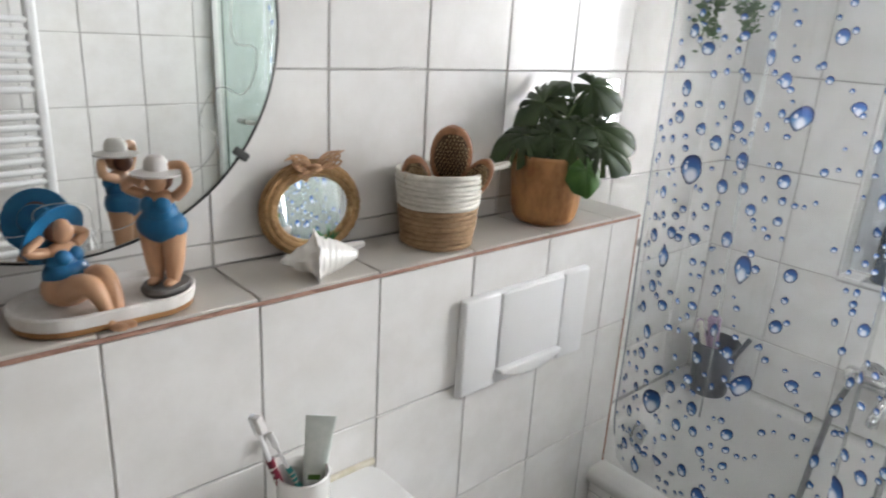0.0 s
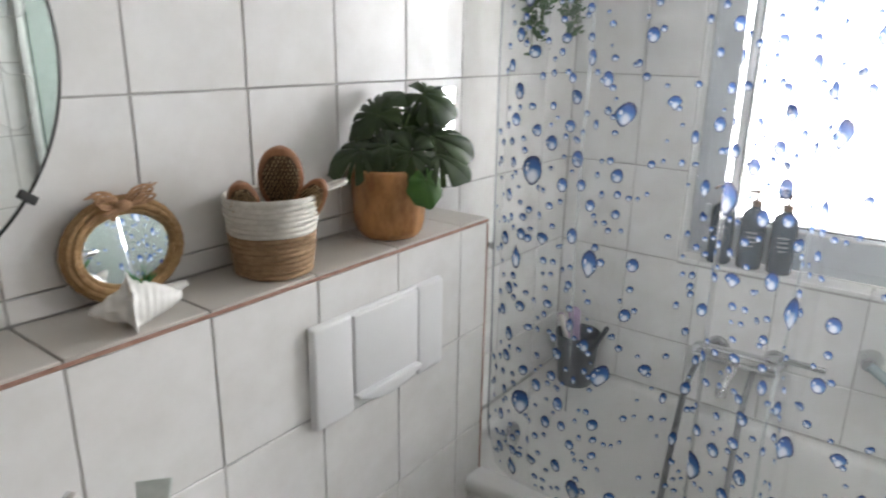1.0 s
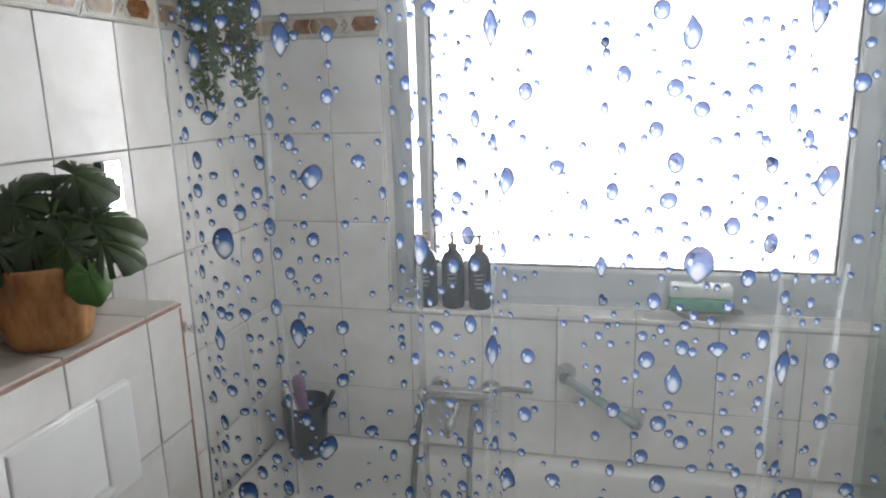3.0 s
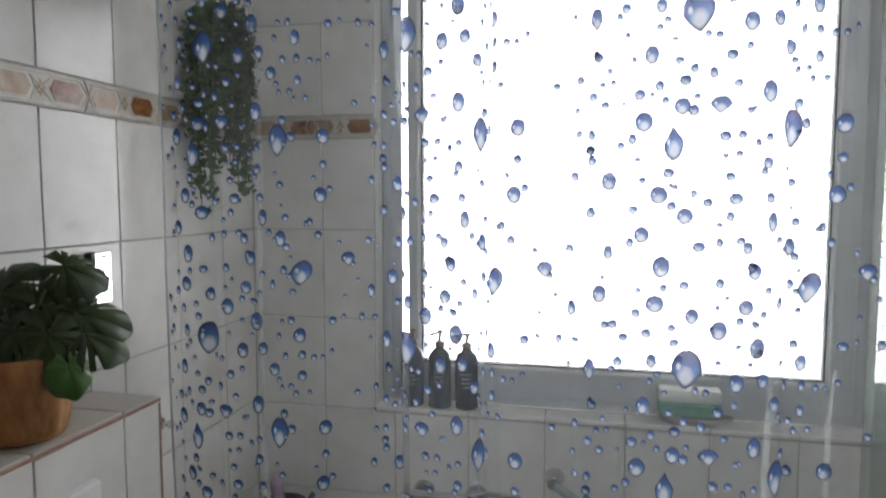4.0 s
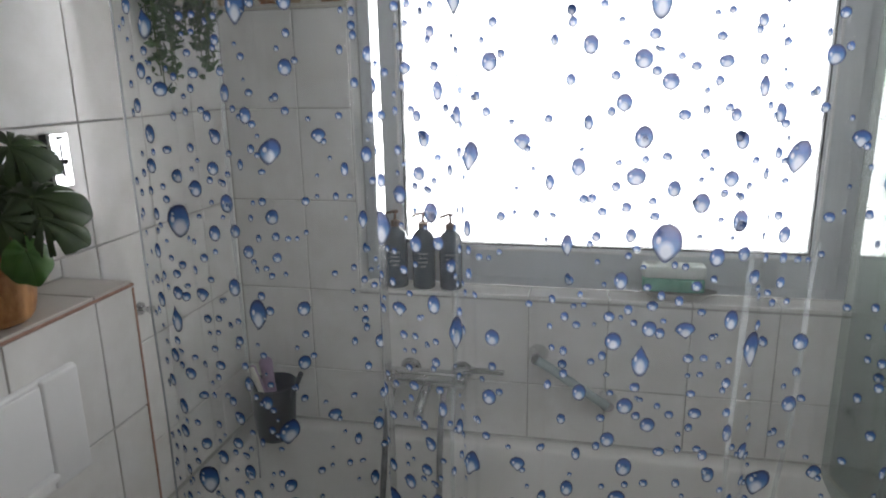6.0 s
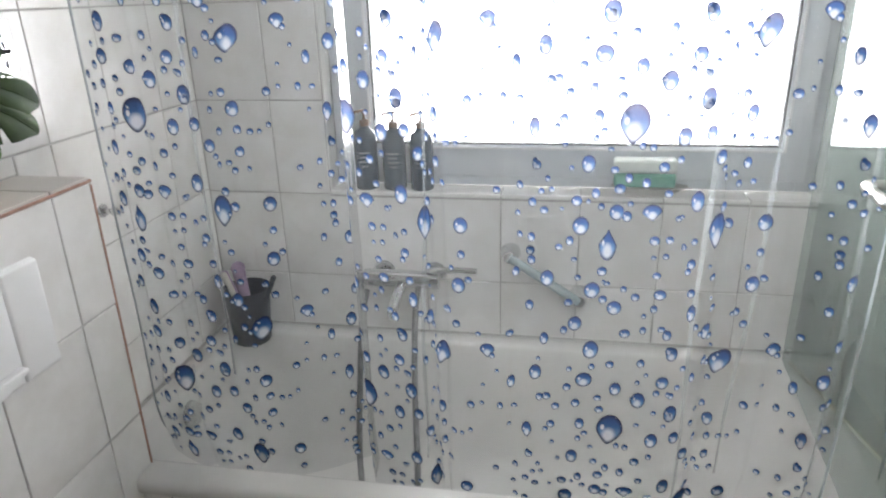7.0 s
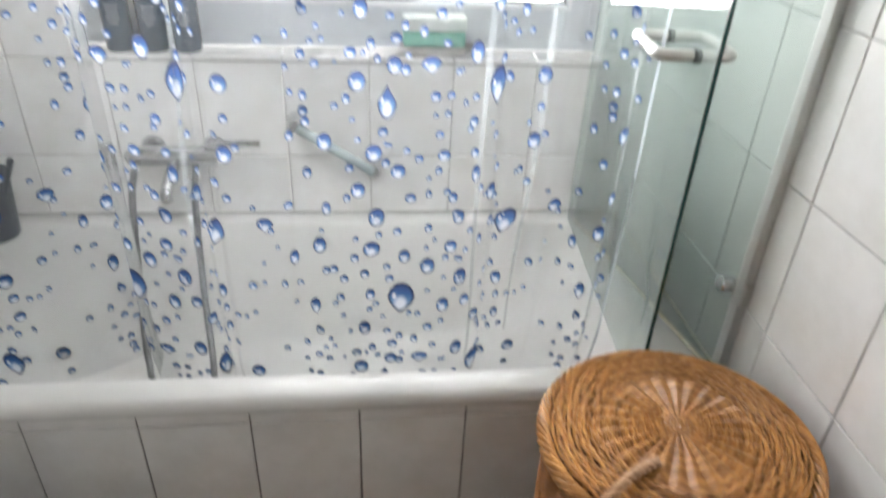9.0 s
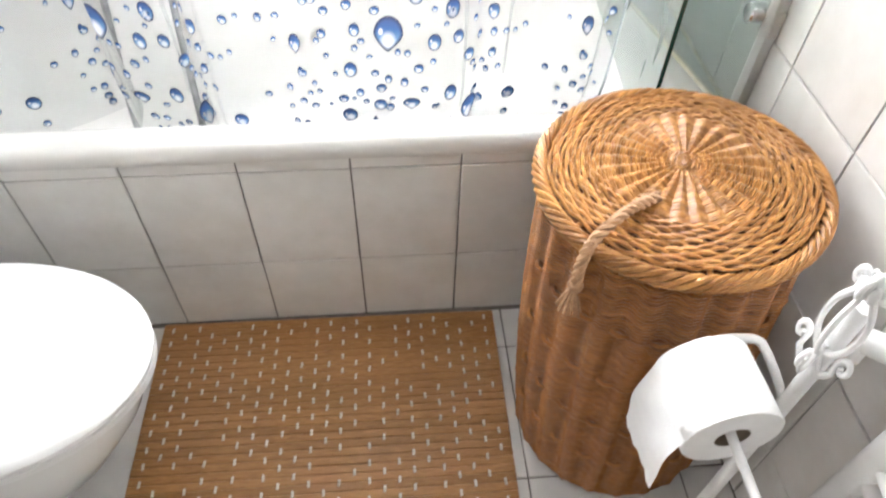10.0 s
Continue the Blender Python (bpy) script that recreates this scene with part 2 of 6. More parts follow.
def lathe(profile, seg=32, bm=None, at=(0, 0, 0), squash=1.0, caps=True):
    """Turns (radius, height) pairs round z."""
    out = bm or bmesh.new()
    rings = []
    for r, z in profile:
        if r < 1e-5:
            rings.append([out.verts.new((at[0], at[1], at[2] + z))])
        else:
            rings.append([out.verts.new((at[0] + r * math.cos(a), at[1] + squash * r * math.sin(a), at[2] + z)) for a in (2 * math.pi * i / seg for i in range(seg))])
    for a, b in zip(rings, rings[1:]):
        for i in range(seg):
            j = (i + 1) % seg
            if len(a) == 1 and len(b) > 1:
                out.faces.new((a[0], b[i], b[j]))
            elif len(b) == 1 and len(a) > 1:
                out.faces.new((a[i], a[j], b[0]))
            elif len(a) > 1:
                out.faces.new((a[i], a[j], b[j], b[i]))
    if caps:
        for ring in (rings[0], rings[-1]):
            if len(ring) > 2:
                out.faces.new(ring)
    return out


def tube(points, r, seg=8, bm=None, closed=False, r_end=None, flat=1.0):
    """A round bar along points."""
    out = bm or bmesh.new()
    pts = [Vector(p) for p in points]
    n, rings, side = len(pts), [], None
    for i, p in enumerate(pts):
        a, b = (pts[i - 1], pts[(i + 1) % n]) if closed else (pts[max(i - 1, 0)], pts[min(i + 1, n - 1)])
        d = (b - a).normalized()
        if side is None:
            side = d.orthogonal().normalized()
        side = (side - d * side.dot(d)).normalized()
        other = d.cross(side)
        rad = r if r_end is None else r + (r_end - r) * i / (n - 1)
        rings.append([out.verts.new(p + rad * (math.cos(t) * side + flat * math.sin(t) * other)) for t in (2 * math.pi * k / seg for k in range(seg))])
    for i in range(n if closed else n - 1):
        a, b = rings[i], rings[(i + 1) % n]
        for k in range(seg):
            out.faces.new((a[k], a[(k + 1) % seg], b[(k + 1) % seg], b[k]))
    if not closed:
        out.faces.new(rings[0])
        out.faces.new(rings[-1][::-1])
    return out


def ball(c, r, sx=1.0, sy=1.0, sz=1.0, bm=None, turn=None, u=16, v=10):
    out = bm or bmesh.new()
    m = Matrix.LocRotScale(c, turn, (r * sx, r * sy, r * sz))
    bmesh.ops.create_uvsphere(out, u_segments=u, v_segments=v, radius=1.0, matrix=m)
    return out


def smooth_path(points, steps=6):
    """A curve through the points (Catmull-Rom)."""
    p = [Vector(q) for q in points]
    p = [2 * p[0] - p[1], *p, 2 * p[-1] - p[-2]]
    out = []
    for i in range(1, len(p) - 2):
        for k in range(steps):
            t = k / steps
            a, b, c, d = p[i - 1 : i + 3]
            out.append(0.5 * (2 * b + (c - a) * t + (2 * a - 5 * b + 4 * c - d) * t * t + (3 * b - a - 3 * c + d) * t ** 3))
    return [*out, p[-2]]


# ---- tiles ----
TILES = {}
GAP = 0.003


def tile_mesh(w, h, material, thick=0.007):
    key = (round(w, 3), round(h, 3), material.name)
    if key not in TILES:
        TILES[key] = mesh(box(-w / 2, w / 2, -h / 2, h / 2, -thick, 0, 0.0012, 1), material)
    return TILES[key]


def cuts(lo, hi, first, pitch):
    """Joint positions from lo to hi on the grid first + k * pitch."""
    k = math.ceil((lo - first) / pitch - 1e-6)
    out = [lo]
    while first + k * pitch < hi - 1e-6:
        if first + k * pitch > lo + 0.008:
            out.append(first + k * pitch)
        k += 1
    if hi - out[-1] < 0.008 and len(out) > 1:
        out.pop()
    return [*out, hi]


def lay(parent, frame_of, us, vs, material, hole=None, name="tile", rnd=random.Random(5)):
    """Tiles on a grid of joints; frame_of(u, v) gives the pose of the tile's face. hole(u, v): leave out."""
    for u0, u1 in zip(us, us[1:]):
        for v0, v1 in zip(vs, vs[1:]):
            u, v = (u0 + u1) / 2, (v0 + v1) / 2
            if hole and hole(u, v):
                continue
            tilt = pose(0, 0, rnd.uniform(-0.0004, 0.0004), rnd.uniform(-0.12, 0.12), rnd.uniform(-0.12, 0.12), 0)
            part(name, tile_mesh(u1 - u0 - GAP, v1 - v0 - GAP, material), None, parent, m=frame_of(u, v) @ tilt)


def face(origin, right, up):
    """Pose function of a wall face: local x along right, local y along up, local z out of the wall."""
    o, r, u = Vector(origin), Vector(right), Vector(up)
    n = r.cross(u)
    rot = Matrix((r, u, n)).transposed().to_4x4()
    return lambda a, b: Matrix.Translation(o + r * a + u * b) @ rot


# ---- the room's shell ----
EAST_Y, EAST_Z = -0.113, [0.18, 0.433, 0.687, 0.94, 1.192, 1.443, 1.697, 1.762]
ROWS_Z = [0.0, 0.18, 0.433, 0.687, 0.94, 1.192, 1.443, 1.697]
BAND = (1.697, 1.762)
TOP = 2.014
T = 0.007


def solid(name, x0, x1, y0, y1, z0, z1, material, label, cat="wall"):
    return tagged(part(name, box(x0, x1, y0, y1, z0, z1), material, smooth=False), label, cat, kind="structure")


floor = solid("floor", -0.2, W + 0.2, BACK - 0.2, 1.0, -0.12, -0.003, DARK_GROUT, "white floor tiles with dark grey joints", "floor")
ceiling = solid("ceiling", -0.2, W + 0.2, BACK - 0.2, 1.0, CEIL, CEIL + 0.1, CEILING, "plain white painted ceiling", "ceiling")
wall_west = solid("wall_west", -0.2, -0.0035, BACK - 0.2, 1.0, -0.003, CEIL, GROUT, "white glazed tile wall with a decorated border")
wall_east = solid("wall_east", W + 0.0035, W + 0.2, BACK - 0.2, 1.0, -0.003, CEIL, GROUT, "white glazed tile wall with grey joints")
wall_south = solid("wall_south", -0.0035, W + 0.0035, BACK - 0.2, BACK, -0.003, CEIL, UNSEEN_WALL, "unseen dark brown back wall that cuts bounced light")

# window wall, with its opening
WX0, WX1, WZ0, WZ1 = 0.365, 1.639, 0.945, 2.198
bm = bmesh.new()
for x0, x1, z0, z1 in ((-0.0035, WX0, -0.003, CEIL), (WX1, W + 0.0035, -0.003, CEIL), (WX0, WX1, -0.003, WZ0 - 0.008), (WX0, WX1, WZ1, CEIL)):
    box(x0, x1, L + 0.0035, 0.95, z0, z1, bm=bm)
wall_north = tagged(part("wall_north", bm, GROUT, smooth=False), "white tile wall round the bathroom window", "wall", kind="structure")
part("reveal", box(WX0 - 0.004, WX0 + 0.004, L + 0.006, 0.73, WZ0, WZ1), PLASTER, wall_north)
part("reveal", box(WX1 - 0.004, WX1 + 0.004, L + 0.006, 0.73, WZ0, WZ1), PLASTER, wall_north)
part("reveal", box(WX0, WX1, L + 0.006, 0.73, WZ1 - 0.006, WZ1 + 0.004), PLASTER, wall_north)
for wall, x0, x1, y0, y1 in ((wall_west, -0.01, 0.001, BACK, L), (wall_east, W - 0.001, W + 0.01, BACK, L), (wall_north, 0, W, L - 0.001, L + 0.01)):
    bm = bmesh.new()
    if wall is wall_north:
        box(0.002, WX0, y0, y1, TOP + 0.002, CEIL, bm=bm), box(WX1, W - 0.002, y0, y1, TOP + 0.002, CEIL, bm=bm), box(WX0, WX1, y0, y1, WZ1, CEIL, bm=bm)
    else:
        box(x0, x1, y0, y1 - 0.002, TOP + 0.002, CEIL, bm=bm)
    part("plaster", bm, PLASTER, wall, "white plaster above the tiles", smooth=False)

# boxed-in cistern wall with its ledge
prewall = tagged(part("prewall", box(-0.003, D - 0.0035, BACK, -0.0035, -0.003, LEDGE - 0.008), GROUT, smooth=False), "tiled half-height wall with a beige ledge", "wall", kind="structure")
part("edge_trim", box(D - 0.001, D + 0.0022, BACK, 0.001, LEDGE - 0.0100, LEDGE - 0.004, 0.001, 1), EDGE_TRIM, prewall, "unglazed reddish tile edge")
part("edge_trim", box(0.0, D + 0.0022, -0.002, 0.0022, LEDGE - 0.0100, LEDGE - 0.004, 0.001, 1), EDGE_TRIM, prewall)

part("edge_trim", box(D - 0.004, D + 0.0012, -0.0035, 0.0016, RIM - 0.01, LEDGE - 0.014), EDGE_TRIM, prewall)

# window: frame, sash, pane, sill
window_1 = thing("window_1", "grey-white plastic window with streaked cast glass, shut", "window", kind="structure")


def ring(x0, x1, z0, z1, wide, y0, y1, bevel, material, name, parent, low=0.0):
    bm = bmesh.new()
    for a, b, c, d in ((x0, x0 + wide + low, z0, z1), (x1 - wide, x1, z0, z1), (x0 + wide + low, x1 - wide, z0, z0 + wide + low), (x0 + wide + low, x1 - wide, z1 - wide, z1)):
        box(a, b, y0, y1, c, d, bevel, 2, bm)
    return part(name, bm, material, parent)


ring(WX0 + 0.004, WX1 - 0.004, WZ0 + 0.004, WZ1 - 0.006, 0.045, 0.735, 0.80, 0.003, PVC, "window_frame", window_1)
ring(WX0 + 0.032, WX1 - 0.032, WZ0 + 0.032, WZ1 - 0.034, 0.066, 0.722, 0.79, 0.005, PVC, "sash", window_1, 0.022)
ring(WX0 + 0.116, WX1 - 0.094, WZ0 + 0.116, WZ1 - 0.096, 0.008, 0.728, 0.75, 0.002, RUBBER, "seal", window_1)
pane = part("pane", box(WX0 + 0.112, WX1 - 0.09, 0.744, 0.748, WZ0 + 0.112, WZ1 - 0.09), PANE, window_1, "streaked translucent cast glass", smooth=False)
ring(WX0 + 0.108, WX1 - 0.086, WZ0 + 0.108, WZ1 - 0.088, 0.0075, 0.7165, 0.7215, 0.0015, PLASTIC, "glazing_bead", window_1)
bm = box(WX0 + 0.045, WX0 + 0.06, 0.712, 0.722, 1.03, 1.10, 0.003)
part("hinge", bm, PVC, window_1)
for us in [cuts(WX0, WX1, 0.004, 0.2095)]:
    for a, b in zip(us, us[1:]):
        part("window_sill", box(a + 0.0015, b - 0.0015, L - 0.004, 0.736, WZ0 - 0.012, WZ0, 0.002, 1), TILE, window_1)
part("window_sill_edge", box(WX0, WX1, L - 0.0015, L + 0.002, WZ0 - 0.018, WZ0 - 0.012), GROUT, window_1)
OUTDOORS = mat("bright_sky", (0.8, 0.8, 0.8), 0.9)
glow = OUTDOORS.node_tree.nodes["Principled BSDF"]
glow.inputs["Emission Color"].default_value, glow.inputs["Emission Strength"].default_value = (1.0, 0.99, 0.98, 1), GLOW
outside = tagged(part("backdrop", box(-0.2, W + 0.2, 1.0, 1.01, 0.5, 2.8), OUTDOORS, smooth=False), "bright overcast sky behind the window", "backdrop", kind="structure")

# ---- bathtub ----
TUB_Y = -0.055


def bathtub():
    tub = thing("bathtub", "white enamelled bathtub with a rounded rim", "bathtub")
    x0, x1, y0, y1, z = 0.0, W, TUB_Y, L, RIM
    bm = bmesh.new()

    def loop(x0, x1, y0, y1, z, r, n=6):
        pts = []
        for cx, cy, a0 in ((x1 - r, y1 - r, 0), (x0 + r, y1 - r, 90), (x0 + r, y0 + r, 180), (x1 - r, y0 + r, 270)):
            for k in range(n + 1):
                a = radians(a0 + 90 * k / n)
                pts.append(bm.verts.new((cx + r * math.cos(a), cy + r * math.sin(a), z)))
        return pts

    spec = [
        (0, 0, 0, 0, -0.037, 0.006), (0, 0, -0.004, 0, -0.028, 0.008), (0, 0, -0.004, 0, -0.012, 0.010), (0.002, 0.002, 0.002, 0.002, -0.003, 0.012), (0.008, 0.008, 0.010, 0.006, 0.0, 0.014),
        (0.05, 0.075, 0.058, 0.045, -0.001, 0.06), (0.06, 0.085, 0.066, 0.052, -0.004, 0.08), (0.066, 0.092, 0.072, 0.058, -0.012, 0.09), (0.075, 0.11, 0.078, 0.064, -0.06, 0.10),
        (0.10, 0.20, 0.095, 0.08, -0.22, 0.12), (0.13, 0.30, 0.11, 0.095, -0.34, 0.14), (0.18, 0.38, 0.15, 0.13, -0.385, 0.13), (0.26, 0.48, 0.22, 0.20, -0.40, 0.10),
    ]
    loops = [loop(x0 + a, x1 - b, y0 + c, y1 - d, z + e, r) for a, b, c, d, e, r in spec]
    for p, q in zip(loops, loops[1:]):
        for i in range(len(p)):
            j = (i + 1) % len(p)
            bm.faces.new((p[i], p[j], q[j], q[i]))
    bm.faces.new(loops[-1])
    part("basin", bm, ENAMEL, tub)
    drain = lathe([(0.0, 0.004), (0.022, 0.004), (0.03, 0.001), (0.032, -0.002)], 24, at=(0.42, 0.32, RIM - 0.398))
    part("drain", drain, CHROME, tub)
    over = lathe([(0.0, 0.014), (0.02, 0.014), (0.034, 0.008), (0.037, 0.0)], 24)
    part("overflow_knob", over, CHROME, tub, "round chrome overflow turn-knob", m=pose(0.086, 0.262, RIM - 0.066, 0, 80, 0))
    return tub


bathtub()
tub_panel = tagged(part("tub_panel", box(D, W, TUB_Y + 0.0105, 0.0, -0.003, RIM - 0.032), DARK_GROUT, smooth=False), "white tiled side of the bathtub", "bath panel", kind="structure")
part("sealant", tube([(0.002, 0.0, RIM + 0.001), (0.002, L - 0.002, RIM + 0.001)], 0.005), GROUT, wall_west)
part("sealant", tube([(0.002, L - 0.002, RIM + 0.001), (W, L - 0.002, RIM + 0.001)], 0.004), GROUT, wall_north)
part("sealant", tube([(W - 0.002, TUB_Y, RIM + 0.001), (W - 0.002, L - 0.002, RIM + 0.001)], 0.004), SILICONE, wall_east)

valance = thing("curtain_valance", "brown-grey valance board over the shower curtain", "valance")
part("board", box(0.002, W - 0.002, -0.045, 0.055, 2.03, 2.16, 0.003), VALANCE, valance)
part("edge_strip", box(0.002, W - 0.002, 0.0555, 0.064, 2.022, 2.06, 0.002), RUBBER, valance, "black edge strip")
curtain_rail = thing("curtain_rail", "white shower curtain rail under the ceiling", "curtain rail")
part("rod", tube([(0.003, 0.10, 2.10), (W - 0.003, 0.10, 2.10)], 0.011, 12), PLASTIC, curtain_rail)


# ---- shower curtain ----
PLAN = [(0.07, 0.15), (0.12, 0.12), (0.185, 0.095), (0.30, 0.09), (0.40, 0.10), (0.455, 0.126), (0.51, 0.155), (0.555, 0.184), (0.582, 0.196), (0.596, 0.186), (0.6015, 0.155), (0.606, 0.12), (0.618, 0.088), (0.70, 0.058), (0.750, 0.054), (0.768, 0.074), (0.788, 0.048), (0.82, 0.036), (0.95, 0.03), (1.10, 0.035), (1.22, 0.04), (1.32, 0.085), (1.40, 0.095), (1.47, 0.06), (1.53, 0.07)]
CUR_TOP, CUR_LOW = 2.09, 0.41
LINE = smooth_path([(x, y, 0) for x, y in PLAN], 8)
RUN = [0.0]
for p, q in zip(LINE, LINE[1:]):
    RUN.append(RUN[-1] + (q - p).length)
# drops of one repeat of the print, in millimetres: along, up, wide, high, and for large ones the shape
STEP_U, STEP_V = 0.53, 0.579
BIG_DROPS = [(-1, 579, 44, 58, 1), (193, 590, 19, 25, 2), (38, 432, 28, 27, 2), (-32, 373, 27, 51, 3), (155, 395, 31, 56, 1), (-159, 573, 17, 33, 1), (-237, 163, 24, 27, 2), (199, 136, 38, 46, 4)]
DROP_ROW_A = [(48, 592, 9, 8), (-58, 591, 15, 21), (98, 591, 8, 8), (154, 590, 8, 12), (-48, 569, 11, 10), (121, 564, 17, 22), (78, 559, 21, 28), (-272, 557, 8, 10), (197, 551, 12, 15), (167, 550, 9, 14), (-307, 547, 11, 11), (-109, 546, 8, 9), (31, 541, 10, 11), (-35, 538, 9, 7), (-385, 523, 18, 22), (-157, 515, 8, 18), (-70, 514, 20, 27), (51, 509, 15, 15), (-27, 504, 12, 11), (-352, 490, 10, 10), (160, 487, 7, 12), (-182, 477, 10, 13), (-317, 476, 10, 10), (187, 474, 9, 12)]
DROP_ROW_B = [(-17, 472, 16, 15), (-129, 471, 8, 9), (-221, 469, 11, 11), (-146, 468, 9, 9), (62, 465, 12, 11), (-56, 464, 12, 16), (111, 451, 21, 32), (-87, 451, 16, 16), (2, 446, 9, 9), (-46, 441, 10, 11), (-141, 435, 12, 12), (-20, 431, 21, 24), (82, 422, 10, 10), (-79, 407, 25, 29), (-285, 403, 23, 27), (-182, 389, 9, 11), (-162, 387, 11, 15), (71, 384, 12, 12), (46, 382, 15, 15), (95, 374, 7, 7), (-115, 369, 11, 11), (67, 354, 10, 10), (47, 351, 8, 8), (-88, 346, 9, 8)]
DROP_ROW_C = [(-161, 345, 12, 15), (112, 339, 14, 17), (-39, 324, 15, 15), (-304, 322, 8, 10), (-188, 319, 11, 16), (55, 318, 13, 12), (-80, 312, 10, 10), (-133, 311, 21, 27), (-371, 309, 12, 12), (-29, 301, 10, 8), (-291, 289, 23, 27), (-54, 288, 25, 27), (118, 284, 13, 15), (64, 282, 19, 17), (22, 276, 13, 13), (161, 268, 5, 7), (-94, 264, 13, 13), (-162, 259, 13, 17), (-13, 254, 22, 23), (123, 245, 15, 29), (-361, 245, 12, 12), (40, 240, 8, 9), (-319, 233, 10, 10), (-80, 223, 21, 24)]
DROP_ROW_D = [(73, 215, 12, 11), (-296, 211, 13, 14), (-371, 204, 20, 28), (10, 204, 17, 15), (-133, 193, 13, 21), (-48, 170, 25, 32), (97, 165, 18, 24), (44, 145, 12, 15), (-11, 140, 13, 13), (-84, 130, 9, 10), (-146, 123, 20, 28), (56, 121, 7, 8), (-218, 120, 7, 8), (142, 113, 9, 18), (-56, 108, 26, 25), (86, 106, 20, 22), (-349, 99, 10, 10), (-191, 97, 13, 23), (115, 95, 9, 11), (-86, 92, 13, 14), (3, 89, 18, 23), (99, 81, 8, 9), (-136, 71, 12, 14), (-28, 69, 12, 11)]
DROP_ROW_E = [(46, 67, 23, 29), (-68, 58, 14, 15), (-105, 51, 13, 13), (-211, 45, 10, 14), (-23, 44, 14, 13), (-184, 43, 11, 9), (108, 39, 22, 32)]
SMALL_DROPS = [*DROP_ROW_A, *DROP_ROW_B, *DROP_ROW_C, *DROP_ROW_D, *DROP_ROW_E]


# sharp creases of the film: place along it, depth, width
PLEATS = [(0.14, 0.012, 0.014), (0.33, 0.010, 0.012), (0.86, 0.016, 0.013), (1.00, 0.010, 0.012), (1.36, 0.016, 0.012), (1.46, -0.012, 0.012), (1.60, 0.018, 0.014)]


def on_curtain(s, z, off=0.0):
    """The place on the film: s metres along it from its west edge, z high, off metres before it."""
    s = min(max(s, 0.0), RUN[-1] - 1e-4)
    i = max(k for k in range(len(RUN) - 1) if RUN[k] <= s)
    p = LINE[i].lerp(LINE[i + 1], (s - RUN[i]) / (RUN[i + 1] - RUN[i]))
    d = (LINE[i + 1] - LINE[i]).normalized()
    low = max(0.0, (1.3 - z) / 0.9)
    lift = min(1.0, max(0.0, (0.72 - z) / 0.2))
    y = p.y + 0.006 * math.sin(9 * s + 3 * z) * (0.4 + low) + 0.008 * noise.noise((s * 3.1, z * 1.7, 0.3))
    y = y + (max(y, 0.04) - y) * lift + 0.03 * max(0, (0.55 - z) / 0.15)
    for s0, deep, wide in PLEATS:
        y += deep * math.exp(-(((s - s0 - 0.02 * math.sin(2 * z)) / wide) ** 2))
    x = p.x - 0.025 * low * max(0.0, (s - 0.9) / 0.8) + 0.004 * noise.noise((s * 2.3, z * 2.9, 4.0))
    return Vector((x, y, z)) + Vector((d.y, -d.x, 0)) * off


def drop_outline(kind, a):
    """Outline of a printed drop in a box from -0.5 to 0.5: round, pear, shield, tear, leaning pear."""
    c, s = math.cos(a), math.sin(a)
    x, y = 0.5 * c, 0.5 * s
    if kind in (1, 4):
        x *= 1 - 0.55 * max(0, -s) ** 1.4
        x += 0.14 * y * (2 if kind == 4 else 0)
    elif kind == 2:
        x *= 1.05 - 0.75 * max(0, -s)
        y = y * 0.9 if s > 0 else y
    elif kind == 3:
        x *= 1 - 0.95 * max(0, s) ** 1.1
    return x, y


def add_drop(bm, uvs, s, z, w, h, kind, rings, seg, turn):
    layer, rim = uvs or (bm.loops.layers.uv.new("UVMap"), bm.loops.layers.uv.new("EdgeMap"))
    made, uv_of, rim_of = [], {}, {}
    ct, st = math.cos(turn), math.sin(turn)
    for r in range(rings + 1):
        row = []
        for k in range(seg if r else 1):
            x, y = drop_outline(kind, 2 * math.pi * k / seg)
            x, y = x * r / rings, y * r / rings
            v = bm.verts.new(on_curtain(s + w * (x * ct - y * st), z + h * (x * st + y * ct), 0.0008))
            uv_of[v], rim_of[v] = (x + 0.5, y + 0.5), (r / rings, 0)
            row.append(v)
        made.append(row)
    for r in range(rings):
        for k in range(seg):
            j = (k + 1) % seg
            f = bm.faces.new((made[0][0], made[1][k], made[1][j]) if r == 0 else (made[r][k], made[r + 1][k], made[r + 1][j], made[r][j]))
            for lp in f.loops:
                lp[layer].uv, lp[rim].uv = uv_of[lp.vert], rim_of[lp.vert]
    return layer, rim


